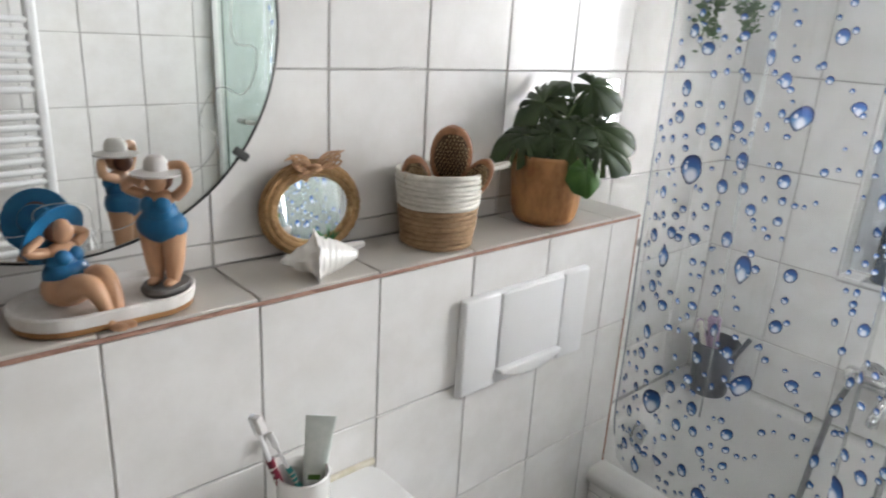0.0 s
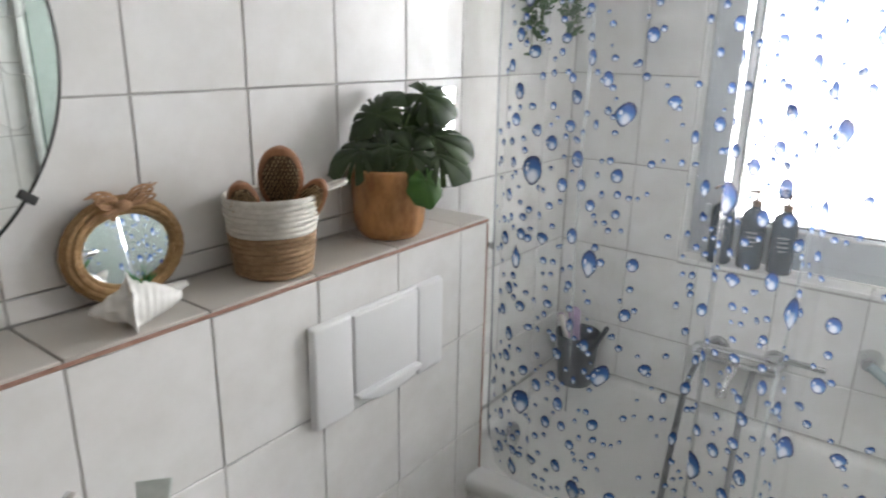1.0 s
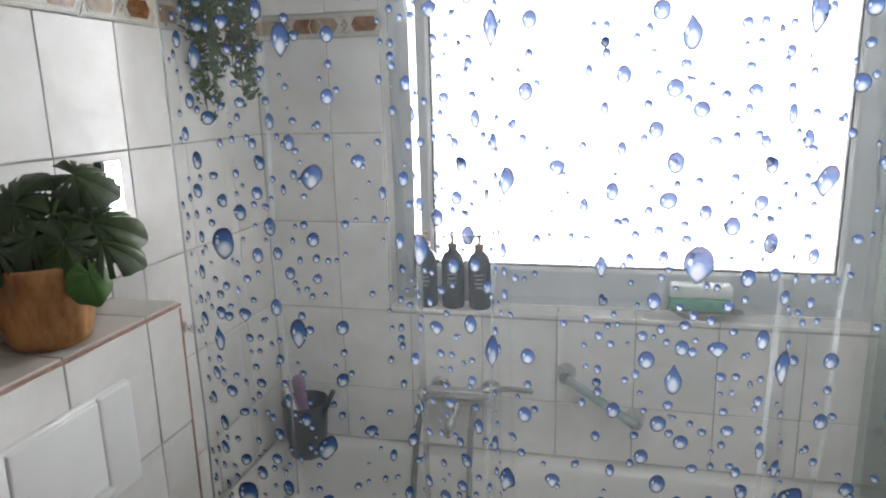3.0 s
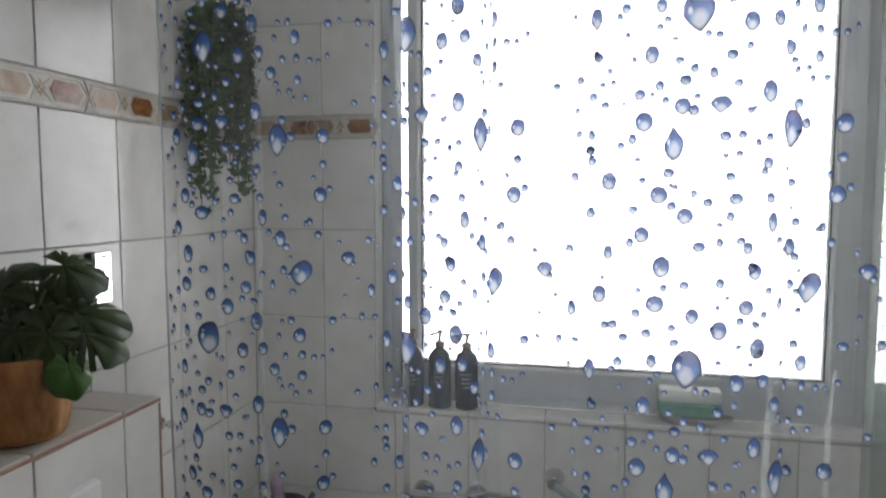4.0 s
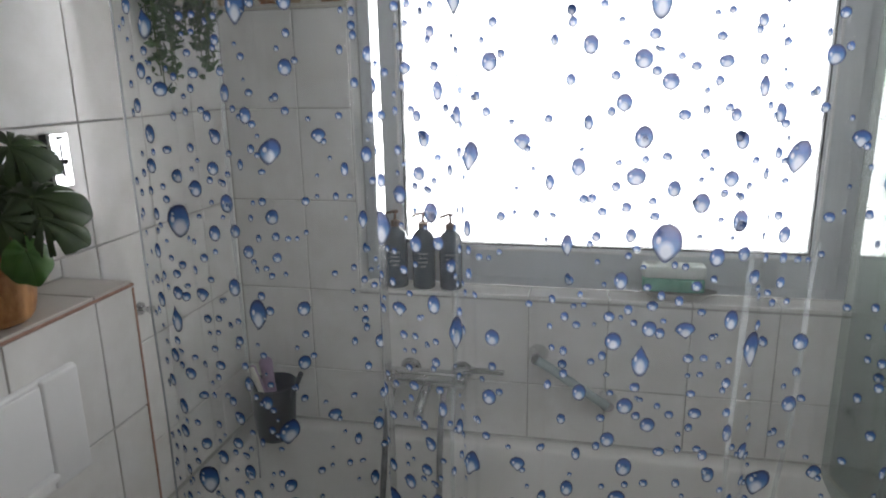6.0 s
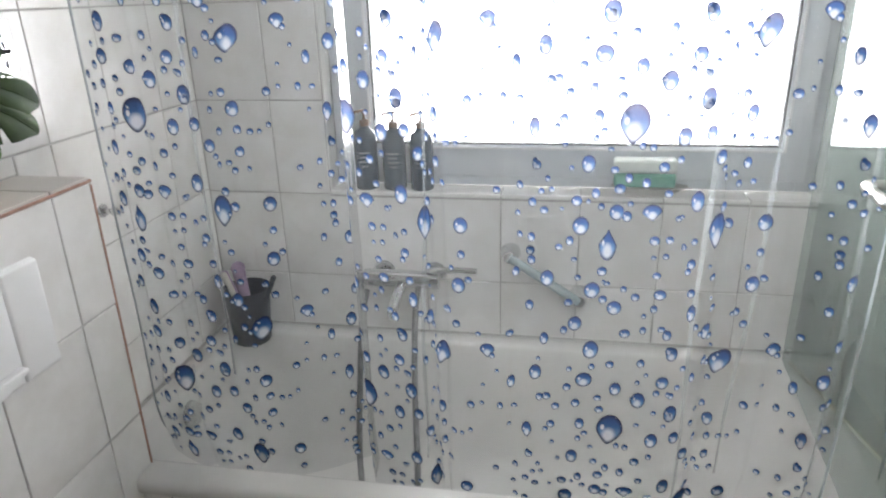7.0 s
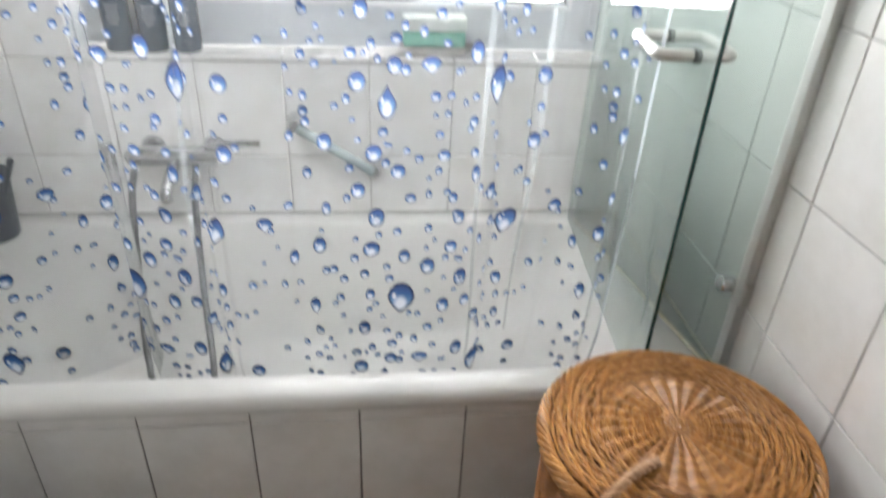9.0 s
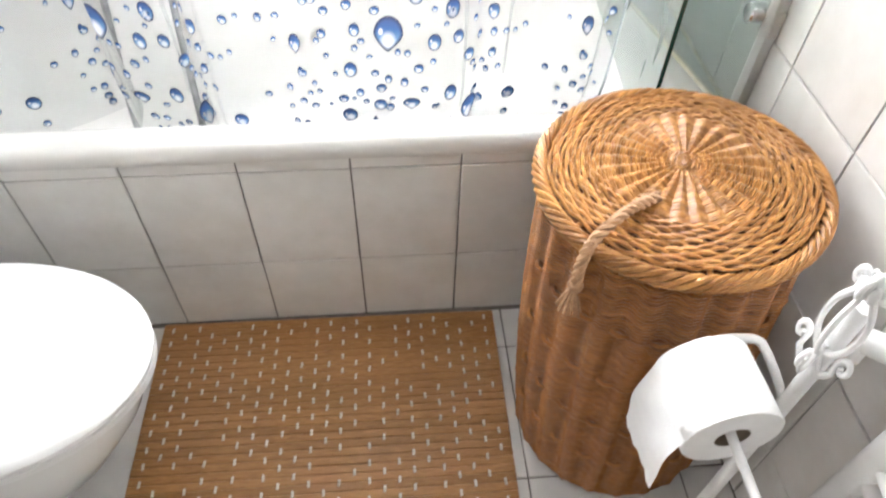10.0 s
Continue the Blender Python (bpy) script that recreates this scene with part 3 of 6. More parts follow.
def milky(name, share):
    """Film that is mostly clear, part milky: the hem, and strips painted as fold highlights."""
    m = glass(name, (0.93, 0.95, 0.96), 0.08, 1.3)
    out = m.node_tree.nodes["Material Output"]
    last = out.inputs[0].links[0].from_socket
    a, b, m1, m2 = (nd(m, "ShaderNode" + k) for k in ("BsdfTranslucent", "BsdfDiffuse", "MixShader", "MixShader"))
    a.inputs[0].default_value = b.inputs[0].default_value = (0.82, 0.87, 0.90, 1)
    n = nd(m, "ShaderNodeTexNoise", Scale=14.0, Detail=3.0)
    link(m, coords(m, (1, 1, 0.3)), n.inputs["Vector"])
    mr = nd(m, "ShaderNodeMapRange")
    mr.inputs["From Min"].default_value, mr.inputs["From Max"].default_value = 0.3, 0.7
    mr.inputs["To Min"].default_value, mr.inputs["To Max"].default_value = share * 0.35, share
    link(m, n.outputs["Fac"], mr.inputs["Value"])
    m1.inputs[0].default_value = 0.5
    link(m, a.outputs[0], m1.inputs[1])
    link(m, b.outputs[0], m1.inputs[2])
    link(m, mr.outputs[0], m2.inputs[0])
    link(m, last, m2.inputs[1])
    link(m, m1.outputs[0], m2.inputs[2])
    link(m, m2.outputs[0], out.inputs[0])
    return m


HEM, FOLD_GLARE = milky("film_hem", 0.55), milky("film_fold_glare", 0.28)


def along(x):
    """How far along the film its plan reaches x."""
    return RUN[min(range(len(LINE)), key=lambda i: abs(LINE[i].x - x))]


def crease(cur, x_top, x_low, z_top, z_low, wide):
    bm = bmesh.new()
    rows = []
    for j in range(41):
        t = j / 40
        z = z_top + (z_low - z_top) * t
        s = along(x_top) + (along(x_low) - along(x_top)) * t + 0.004 * math.sin(9 * t + 40 * x_top)
        w = wide * (0.55 + 0.45 * math.sin(math.pi * min(1, t * 1.1 + 0.05))) * (0.8 + 0.3 * noise.noise((7 * t, x_top * 9, 1)))
        rows.append([bm.verts.new(on_curtain(s + w * (k / 4 - 0.5), z, 0.0006 + 0.0012 * math.sin(math.pi * k / 4))) for k in range(5)])
    for a, b in zip(rows, rows[1:]):
        for k in range(4):
            bm.faces.new((a[k], a[k + 1], b[k + 1], b[k]))
    me = mesh(bm, FOLD_GLARE)
    if me.polygons[0].normal.y > 0:
        me.flip_normals()
    part("crease", me, None, cur, "pale strip that imitates window glare on a fold")


def shower_curtain():
    cur = thing("shower_curtain", "clear plastic shower curtain printed with blue water drops", "shower curtain")
    bm = bmesh.new()
    nu, nv = 330, 80
    grid = [[bm.verts.new(on_curtain(RUN[-1] * i / nu, CUR_LOW + (CUR_TOP - CUR_LOW) * j / nv)) for j in range(nv + 1)] for i in range(nu + 1)]
    for i in range(nu):
        for j in range(nv):
            bm.faces.new((grid[i][j], grid[i + 1][j], grid[i + 1][j + 1], grid[i][j + 1]))
    film = mesh(bm, FILM)
    if film.polygons[0].normal.y > 0:
        film.flip_normals()
    part("film", film, None, cur)
    for s in (0.0, RUN[-1]):
        part("hem", tube([on_curtain(s, CUR_LOW + (CUR_TOP - CUR_LOW) * k / 40) for k in range(41)], 0.0024, 6), HEM, cur)
    # milky strips painted where folds would catch the window's light
    for x_top, x_low, z_top, z_low, wide in ((0.575, 0.602, 2.05, 0.62, 0.036), (0.765, 0.745, 1.35, 0.55, 0.012), (1.245, 1.25, 1.45, 0.5, 0.014), (1.36, 1.33, 1.25, 0.55, 0.012), (0.31, 0.33, 1.9, 0.7, 0.012), (1.475, 1.50, 1.95, 0.5, 0.016)):
        crease(cur, x_top, x_low, z_top, z_low, wide)
    for k in range(9):
        q = on_curtain(RUN[-1] * (k + 0.3) / 9, CUR_TOP)
        part("ring", tube([(q.x, 0.10 + 0.017 * math.cos(a), 2.10 + 0.019 * math.sin(a)) for a in (2 * math.pi * n / 14 for n in range(14))], 0.0016, 6, closed=True), PLASTIC, cur)
    rnd = random.Random(11)
    home = RUN[min(range(len(LINE)), key=lambda i: abs(LINE[i].x - 1.116))]
    fine, uvs = bmesh.new(), None
    sprinkle = [(rnd.uniform(-390, 200), rnd.uniform(30, 600), w, w * rnd.uniform(1.0, 1.35)) for w in (rnd.uniform(6, 14) for _ in range(70))]
    for m in range(-3, 2):
        for n in range(-2, 3):
            for u, v, w, h, *kind in BIG_DROPS + SMALL_DROPS + sprinkle:
                s, z = home + u / 1000 + m * STEP_U, 1.251 + v / 1000 + n * STEP_V
                if not (0.012 < s < RUN[-1] - 0.012 and CUR_LOW + 0.02 < z < CUR_TOP - 0.03):
                    continue
                turn = rnd.uniform(-0.15, 0.15)
                if max(w, h) > 26:
                    bm = bmesh.new()
                    add_drop(bm, None, s, z, w / 870, h / 870, kind[0] if kind else 0, 3, 20, turn)
                    part("printed_drop", bm, DROP, cur)
                else:
                    uvs = add_drop(fine, uvs, s, z, w / 820, h / 820, 0, 2, 12, turn)
    tagged(part("fine_print", fine, DROP, cur), kind="stuff")
    return cur


curtain = shower_curtain()

# ---- folding glass bath screen ----
def screen_pane(a, b, z0, z1, screen, edge):
    a, b = Vector(a), Vector(b)
    d, n = (b - a).normalized(), Vector((-(b - a).y, (b - a).x)).normalized() * 0.003
    bm = bmesh.new()
    low = [bm.verts.new((p.x, p.y, z0)) for p in (a + n, b + n, b - n, a - n)]
    high = [bm.verts.new((p.x, p.y, z1)) for p in (a + n, b + n, b - n, a - n)]
    for i in range(4):
        bm.faces.new((low[i], low[(i + 1) % 4], high[(i + 1) % 4], high[i]))
    bm.faces.new(low[::-1]), bm.faces.new(high)
    me = mesh(bm, [SCREEN_GLASS, CLEAR_FACE], False)
    for f in me.polygons:
        f.material_index = 0 if f.normal.x < -0.5 else 1
    pane = part("pane", me, None, screen, "clear glass with a green tint")
    pane.visible_shadow = False
    q = a - d * 0.0022
    m2 = n * 1.02
    bm = bmesh.new()
    pts = [q + m2, a + m2 + d * 0.0005, a - m2 + d * 0.0005, q - m2]
    low = [bm.verts.new((p.x, p.y, z0)) for p in pts]
    high = [bm.verts.new((p.x, p.y, z1)) for p in pts]
    for i in range(4):
        bm.faces.new((low[i], low[(i + 1) % 4], high[(i + 1) % 4], high[i]))
    bm.faces.new(low[::-1]), bm.faces.new(high)
    if edge:
        part("glass_edge", bm, GLASS_EDGE, pane, "dark green cut edge of the glass", smooth=False)
    else:
        bm.free()
    return pane


def bath_screen():
    scr = thing("bath_screen", "folded green-tinted glass bath screen with steel fittings", "bath screen")
    z0, z1 = RIM + 0.012, 1.93
    free, fold, hinge, far = (1.537, -0.095), (1.588, 0.60), (1.718, -0.02), (1.606, 0.596)
    inner = screen_pane(free, fold, z0, z1, scr, True)
    screen_pane(hinge, far, z0, z1, scr, False)
    part("seal_strip", tube([(hinge[0], hinge[1], z0 - 0.004), (*far, z0 - 0.004)], 0.006, 8), SILICONE, scr, "grey-brown sealing strip")
    part("wall_profile", box(W - 0.02, W - 0.001, -0.045, -0.022, RIM + 0.005, z1 + 0.01, 0.003), ALUMINIUM, scr, "brushed aluminium wall profile")
    for z in (0.72, 1.72):
        part("hinge", lathe([(0, 0.02), (0.014, 0.02), (0.0165, 0.017), (0.0165, -0.006)], 20), CHROME, scr, "round chrome hinge cap", m=pose(1.712, -0.005, z, 0, -90, 0))
        part("hinge_block", box(1.716, W - 0.001, -0.05, -0.012, z - 0.024, z + 0.024, 0.004), SATIN, scr)
    # squared ring handle through the glass
    d = (Vector(fold) - Vector(free)).normalized()
    n = Vector((-d.y, d.x))
    c = Vector(free) + d * 0.145
    pts = []
    for cx, cy, a0 in ((0.040, 0.046, 0), (-0.040, 0.046, 90), (-0.040, -0.046, 180), (0.040, -0.046, 270)):
        for k in range(6):
            a = radians(a0 + 18 * k)
            q = c + d * (cy + 0.018 * math.sin(a)) + n * (cx + 0.018 * math.cos(a))
            pts.append((q.x, q.y, HANDLE_Z))
    part("handle", tube(pts, 0.0095, 10, closed=True), SATIN, inner, "satin steel ring handle")
    for cy in (-0.064, 0.064):
        q = c + d * cy
        part("washer", tube([(q.x + n.x * e, q.y + n.y * e, HANDLE_Z) for e in (-0.006, 0.006)], 0.0105, 12), RUBBER, inner)
    return scr


HANDLE_Z = 1.138
bath_screen()


# ---- materials of the things ----
def woven(name, dark, mid, light, scale, rough=0.5, bump=0.5, stretch=(1, 1, 1), vary=0.15):
    """Fibre or wood: long grain with darker flecks."""
    m = grained(name, dark, light, scale, rough, bump, scale * 6, stretch, dist=0.002, span=(0.3, 0.7))
    info = nd(m, "ShaderNodeNewGeometry")
    p = m.node_tree.nodes["Principled BSDF"]
    src = p.inputs["Base Color"].links[0].from_socket
    mx = nd(m, "ShaderNodeMix")
    mx.data_type, mx.blend_type = "RGBA", "MULTIPLY"
    mx.inputs[0].default_value = 1.0
    link(m, src, mx.inputs[6])
    link(m, ramp(m, info.outputs["Random Per Island"], [(0.0, (0.62, 0.60, 0.58)), (0.5, mid), (1.0, (1, 1, 1))]), mx.inputs[7])
    each = nd(m, "ShaderNodeObjectInfo")
    my = nd(m, "ShaderNodeMix")
    my.data_type, my.blend_type = "RGBA", "MULTIPLY"
    my.inputs[0].default_value = vary
    link(m, mx.outputs[2], my.inputs[6])
    link(m, ramp(m, each.outputs["Random"], [(0.0, (0.66, 0.60, 0.54)), (0.5, (0.95, 0.93, 0.90)), (1.0, (1.25, 1.30, 1.40))]), my.inputs[7])
    link(m, my.outputs[2], p.inputs["Base Color"])
    return m


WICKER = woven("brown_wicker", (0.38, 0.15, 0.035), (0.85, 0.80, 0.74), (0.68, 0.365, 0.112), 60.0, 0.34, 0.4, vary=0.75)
# Same wicker, darkened in colour for the shaded basket side; also dark mat stitches.
WICKER_DARK = woven("shaded_wicker_and_stitch", (0.25, 0.085, 0.018), (0.85, 0.80, 0.74), (0.50, 0.215, 0.052), 60.0, 0.34, 0.4, vary=0.45)
# Much darker wicker behind the rods: shade of the gaps put into its colour.
WICKER_GAP_SHADE = woven("shaded_willow_core", (0.13, 0.045, 0.011), (0.85, 0.80, 0.74), (0.21, 0.08, 0.022), 60.0, 0.6, 0.4)
BAMBOO = woven("bamboo_slat", (0.36, 0.16, 0.05), (0.9, 0.88, 0.85), (0.56, 0.30, 0.11), 40.0, 0.40, 0.2, (1, 6, 6), vary=0.4)
ROPE = woven("sisal_rope", (0.34, 0.19, 0.075), (0.9, 0.88, 0.85), (0.56, 0.37, 0.18), 120.0, 0.8, 0.5)
ROPE_PALE = woven("pale_rope", (0.40, 0.22, 0.11), (0.92, 0.9, 0.88), (0.58, 0.37, 0.22), 120.0, 0.8, 0.5)
COTTON = grained("cotton_cord", (0.62, 0.59, 0.53), (0.78, 0.75, 0.69), 60.0, 0.85, 0.5, 400.0)
JUTE = grained("jute_cord", (0.27, 0.165, 0.085), (0.42, 0.28, 0.16), 60.0, 0.85, 0.5, 400.0)
BEECH = grained("brush_wood", (0.28, 0.12, 0.055), (0.42, 0.20, 0.10), 30.0, 0.4, 0.1, 120.0, (3, 3, 0.6))
BRISTLE = grained("bristle_pad", (0.06, 0.032, 0.015), (0.13, 0.075, 0.035), 120.0, 0.7, 0.5, 500.0)
PIN = grained("bristle_pin", (0.45, 0.30, 0.13), (0.58, 0.42, 0.22), 80.0, 0.5, 0.1, 300.0)
BARK = grained("carved_pot_wood", (0.20, 0.075, 0.022), (0.50, 0.25, 0.09), 30.0, 0.4, 0.5, 45.0, (1, 1, 0.5), dist=0.004, span=(0.3, 0.62))
LEAF = grained("monstera_leaf", (0.016, 0.036, 0.009), (0.038, 0.070, 0.016), 16.0, 0.32, 0.25, 60.0)
LEAF_YOUNG = grained("young_leaf", (0.035, 0.11, 0.015), (0.07, 0.17, 0.03), 16.0, 0.35, 0.25, 60.0)
IVY = grained("ivy_leaf", (0.015, 0.05, 0.012), (0.06, 0.13, 0.035), 9.0, 0.5, 0.2, 60.0)
STEM = grained("plant_stem", (0.05, 0.09, 0.02), (0.10, 0.15, 0.05), 30.0, 0.6, 0.2, 90.0)
SOIL = grained("dark_soil", (0.02, 0.014, 0.01), (0.06, 0.04, 0.025), 60.0, 0.95, 0.8, 150.0)
SKIN = grained("painted_skin", (0.50, 0.28, 0.16), (0.62, 0.37, 0.22), 12.0, 0.45, 0.1, 120.0)
SWIM = grained("blue_swimsuit", (0.005, 0.11, 0.26), (0.015, 0.17, 0.36), 30.0, 0.4, 0.15, 120.0)
HAT_WHITE = grained("white_hat_paint", (0.66, 0.63, 0.60), (0.78, 0.76, 0.74), 30.0, 0.6, 0.3, 90.0)
HAIR = grained("brown_hair_paint", (0.10, 0.035, 0.02), (0.19, 0.075, 0.04), 40.0, 0.6, 0.4, 90.0)
STONE = grained("grey_stone_paint", (0.11, 0.105, 0.10), (0.20, 0.19, 0.185), 40.0, 0.7, 0.4, 120.0)
TRAY_WOOD = grained("tray_wood", (0.30, 0.14, 0.05), (0.46, 0.25, 0.10), 20.0, 0.5, 0.15, 90.0, (1, 1, 5))
SHELL = grained("white_shell_glaze", (0.74, 0.72, 0.68), (0.84, 0.83, 0.80), 14.0, 0.18, 0.15, 50.0)
GRASS_GREEN = grained("succulent_green", (0.02, 0.10, 0.025), (0.05, 0.20, 0.05), 30.0, 0.5, 0.1, 90.0)
GREY_CUP = grained("grey_bucket", (0.05, 0.06, 0.075), (0.09, 0.10, 0.12), 9.0, 0.4, 0.1, 120.0)
BOTTLE = grained("dark_bottle", (0.025, 0.04, 0.06), (0.05, 0.075, 0.10), 9.0, 0.25, 0.05, 90.0)
PUMP = grained("brown_pump", (0.16, 0.09, 0.055), (0.24, 0.14, 0.09), 20.0, 0.35, 0.05, 90.0)
LABEL_INK = mat("label_print", (0.22, 0.24, 0.27), 0.5)
SPONGE_WHITE = grained("white_sponge", (0.66, 0.72, 0.68), (0.80, 0.84, 0.80), 30.0, 0.9, 0.8, 300.0, dist=0.004)
SPONGE_GREEN = grained("green_sponge", (0.12, 0.38, 0.28), (0.22, 0.50, 0.38), 40.0, 0.9, 0.8, 400.0, dist=0.004)
PAPER = grained("tissue_paper", (0.80, 0.80, 0.80), (0.86, 0.86, 0.86), 20.0, 0.95, 0.3, 260.0)
CARD = grained("cardboard_core", (0.20, 0.15, 0.11), (0.30, 0.24, 0.18), 20.0, 0.9, 0.2, 90.0)
IRON = grained("white_iron", (0.76, 0.76, 0.76), (0.83, 0.83, 0.83), 20.0, 0.38, 0.2, 130.0)
CREAM = grained("cream_mug", (0.72, 0.71, 0.68), (0.80, 0.79, 0.77), 8.0, 0.2, 0.05, 60.0)
BRUSH_RED = grained("toothbrush_red", (0.12, 0.008, 0.02), (0.20, 0.012, 0.035), 20.0, 0.3, 0.05, 90.0)
TEAL = grained("toothbrush_teal", (0.02, 0.26, 0.24), (0.04, 0.36, 0.33), 20.0, 0.3, 0.05, 90.0)
LILAC = grained("lilac_plastic", (0.30, 0.20, 0.32), (0.42, 0.30, 0.44), 20.0, 0.5, 0.2, 90.0)
TUBE_MAT = grained("mint_tube", (0.52, 0.58, 0.54), (0.72, 0.75, 0.72), 24.0, 0.3, 0.2, 60.0)
BORDER_CREAM = grained("border_cream", (0.50, 0.46, 0.38), (0.62, 0.58, 0.50), 40.0, 0.3, 0.2, 90.0)
BORDER_BROWN = grained("border_brown", (0.15, 0.045, 0.013), (0.38, 0.17, 0.07), 50.0, 0.25, 0.2, 90.0)
BORDER_PALE = grained("border_pale", (0.34, 0.23, 0.14), (0.48, 0.36, 0.25), 45.0, 0.25, 0.2, 90.0)
BORDER_LINE = grained("border_line", (0.66, 0.65, 0.62), (0.74, 0.73, 0.70), 45.0, 0.25, 0.1, 90.0)
POLISHED = grained("polished_plate", (0.72, 0.72, 0.72), (0.80, 0.80, 0.80), 12.0, 0.12, 0.01, 60.0, metal=0.9)
TEAL_BAR = grained("grey_green_plastic", (0.34, 0.40, 0.41), (0.44, 0.49, 0.50), 12.0, 0.2, 0.02, 60.0)
HOSE = grained("grey_hose", (0.20, 0.20, 0.205), (0.32, 0.32, 0.325), 40.0, 0.32, 0.3, 300.0, metal=0.35)
INK = mat("dial_ink", (0.03, 0.03, 0.03), 0.5)

# ---- things on the ledge ----
Z0 = LEDGE + 0.0005


def wall_mirror():
    mir = thing("round_mirror", "round frameless wall mirror with dark clips", "mirror", pose(0.021, -1.096, 1.51, 0, 89.8, 1.8))
    part("glass", lathe([(0.0, 0.009), (0.296, 0.009), (0.300, 0.006), (0.300, 0.001)], 96), MIRROR, mir, smooth=False)
    # scalloped line etched along the lower edge
    etched = []
    for k in range(121):
        a = radians(22 - 168 * k / 120 + 3 * math.sin(radians(24 * 168 * k / 120)))
        r = 0.246 + 0.024 * math.sin(radians(12 * 168 * k / 120)) + 0.006 * math.sin(k * 0.11)
        etched.append((-r * math.sin(a), r * math.cos(a), 0.0091))
    part("etched_line", tube(etched, 0.0011, 5, flat=0.5), ALUMINIUM, mir, "thin grey scalloped line on the glass")
    part("rim", lathe([(0.2995, 0.001), (0.3015, 0.001), (0.3015, 0.0075), (0.2995, 0.0075)], 96, caps=False), RUBBER, mir, "dark polished mirror edge")
    for a in (52, 128, 232, 308):
        c, s = math.cos(radians(a)), math.sin(radians(a))
        part("clip", box(-0.012, 0.012, -0.006, 0.006, 0.0005, 0.013, 0.002), RUBBER, mir, m=pose(0.299 * c, 0.299 * s, 0, 0, 0, a))
    return mir


def statue(parts, name, label):
    """One closed figure: pieces of (bmesh builder, material index)."""
    bm = bmesh.new()
    for build, index in parts:
        before = set(bm.faces)
        build(bm)
        for f in bm.faces:
            if f not in before:
                f.material_index = index
    return tagged(part(name, bm, [SKIN, SWIM, HAT_WHITE, HAIR, STONE]), label, "figurine")


def standing_figurine():
    limb = lambda pts, r0, r1: (lambda bm: tube(smooth_path(pts, 4), r0, 10, bm, r_end=r1))
    p = [
        (lambda bm: lathe([(0.0, 0.0), (0.040, 0.0), (0.042, 0.006), (0.038, 0.011), (0.0, 0.012)], 24, bm, squash=0.8), 4),
        (limb([(0.004, -0.012, 0.014), (0.0, -0.014, 0.04), (0.0, -0.016, 0.09)], 0.0085, 0.019), 0),
        (limb([(0.004, 0.012, 0.014), (0.0, 0.014, 0.04), (0.0, 0.015, 0.09)], 0.0085, 0.019), 0),
        (lambda bm: ball((0.010, -0.012, 0.016), 0.010, 1.6, 0.8, 0.6, bm), 0), (lambda bm: ball((0.010, 0.012, 0.016), 0.010, 1.6, 0.8, 0.6, bm), 0),
        (lambda bm: ball((0.0, 0.0, 0.098), 0.029, 0.95, 1.25, 0.9, bm), 1), (lambda bm: ball((0.004, 0.0, 0.118), 0.023, 0.95, 1.1, 0.9, bm), 1),
        (lambda bm: ball((0.014, -0.010, 0.130), 0.012, 1, 1, 1.05, bm), 1), (lambda bm: ball((0.014, 0.010, 0.130), 0.012, 1, 1, 1.05, bm), 1),
        (lambda bm: ball((0.003, 0.0, 0.138), 0.019, 0.8, 1.2, 0.7, bm), 0), (lambda bm: tube([(0.002, 0, 0.140), (0.006, 0, 0.156)], 0.008, 10, bm), 0),
        (lambda bm: ball((0.008, 0.0, 0.164), 0.016, 0.95, 0.9, 1.05, bm), 0), (lambda bm: ball((-0.003, 0.0, 0.163), 0.016, 0.9, 1.1, 1.0, bm), 3),
        (limb([(0.0, -0.022, 0.140), (0.006, -0.046, 0.150), (0.016, -0.030, 0.164), (0.022, -0.012, 0.160)], 0.0078, 0.006), 0),
        (limb([(0.0, 0.022, 0.140), (0.0, 0.040, 0.160), (-0.004, 0.034, 0.184), (0.0, 0.012, 0.184)], 0.0078, 0.006), 0),
        (lambda bm: lathe([(0.0, 0.026), (0.010, 0.025), (0.016, 0.018), (0.017, 0.006), (0.030, 0.001), (0.034, 0.002), (0.033, -0.001), (0.016, -0.003), (0.0, -0.003)], 24, bm, at=(0.006, 0, 0.173)), 2),
    ]
    fig = statue(p, "standing_figurine", "painted bather figurine in blue with a white hat")
    fig.matrix_basis = pose(0.095, -1.001, TRAY_TOP, 0, 0, -46) @ Matrix.Scale(0.88, 4)
    return fig


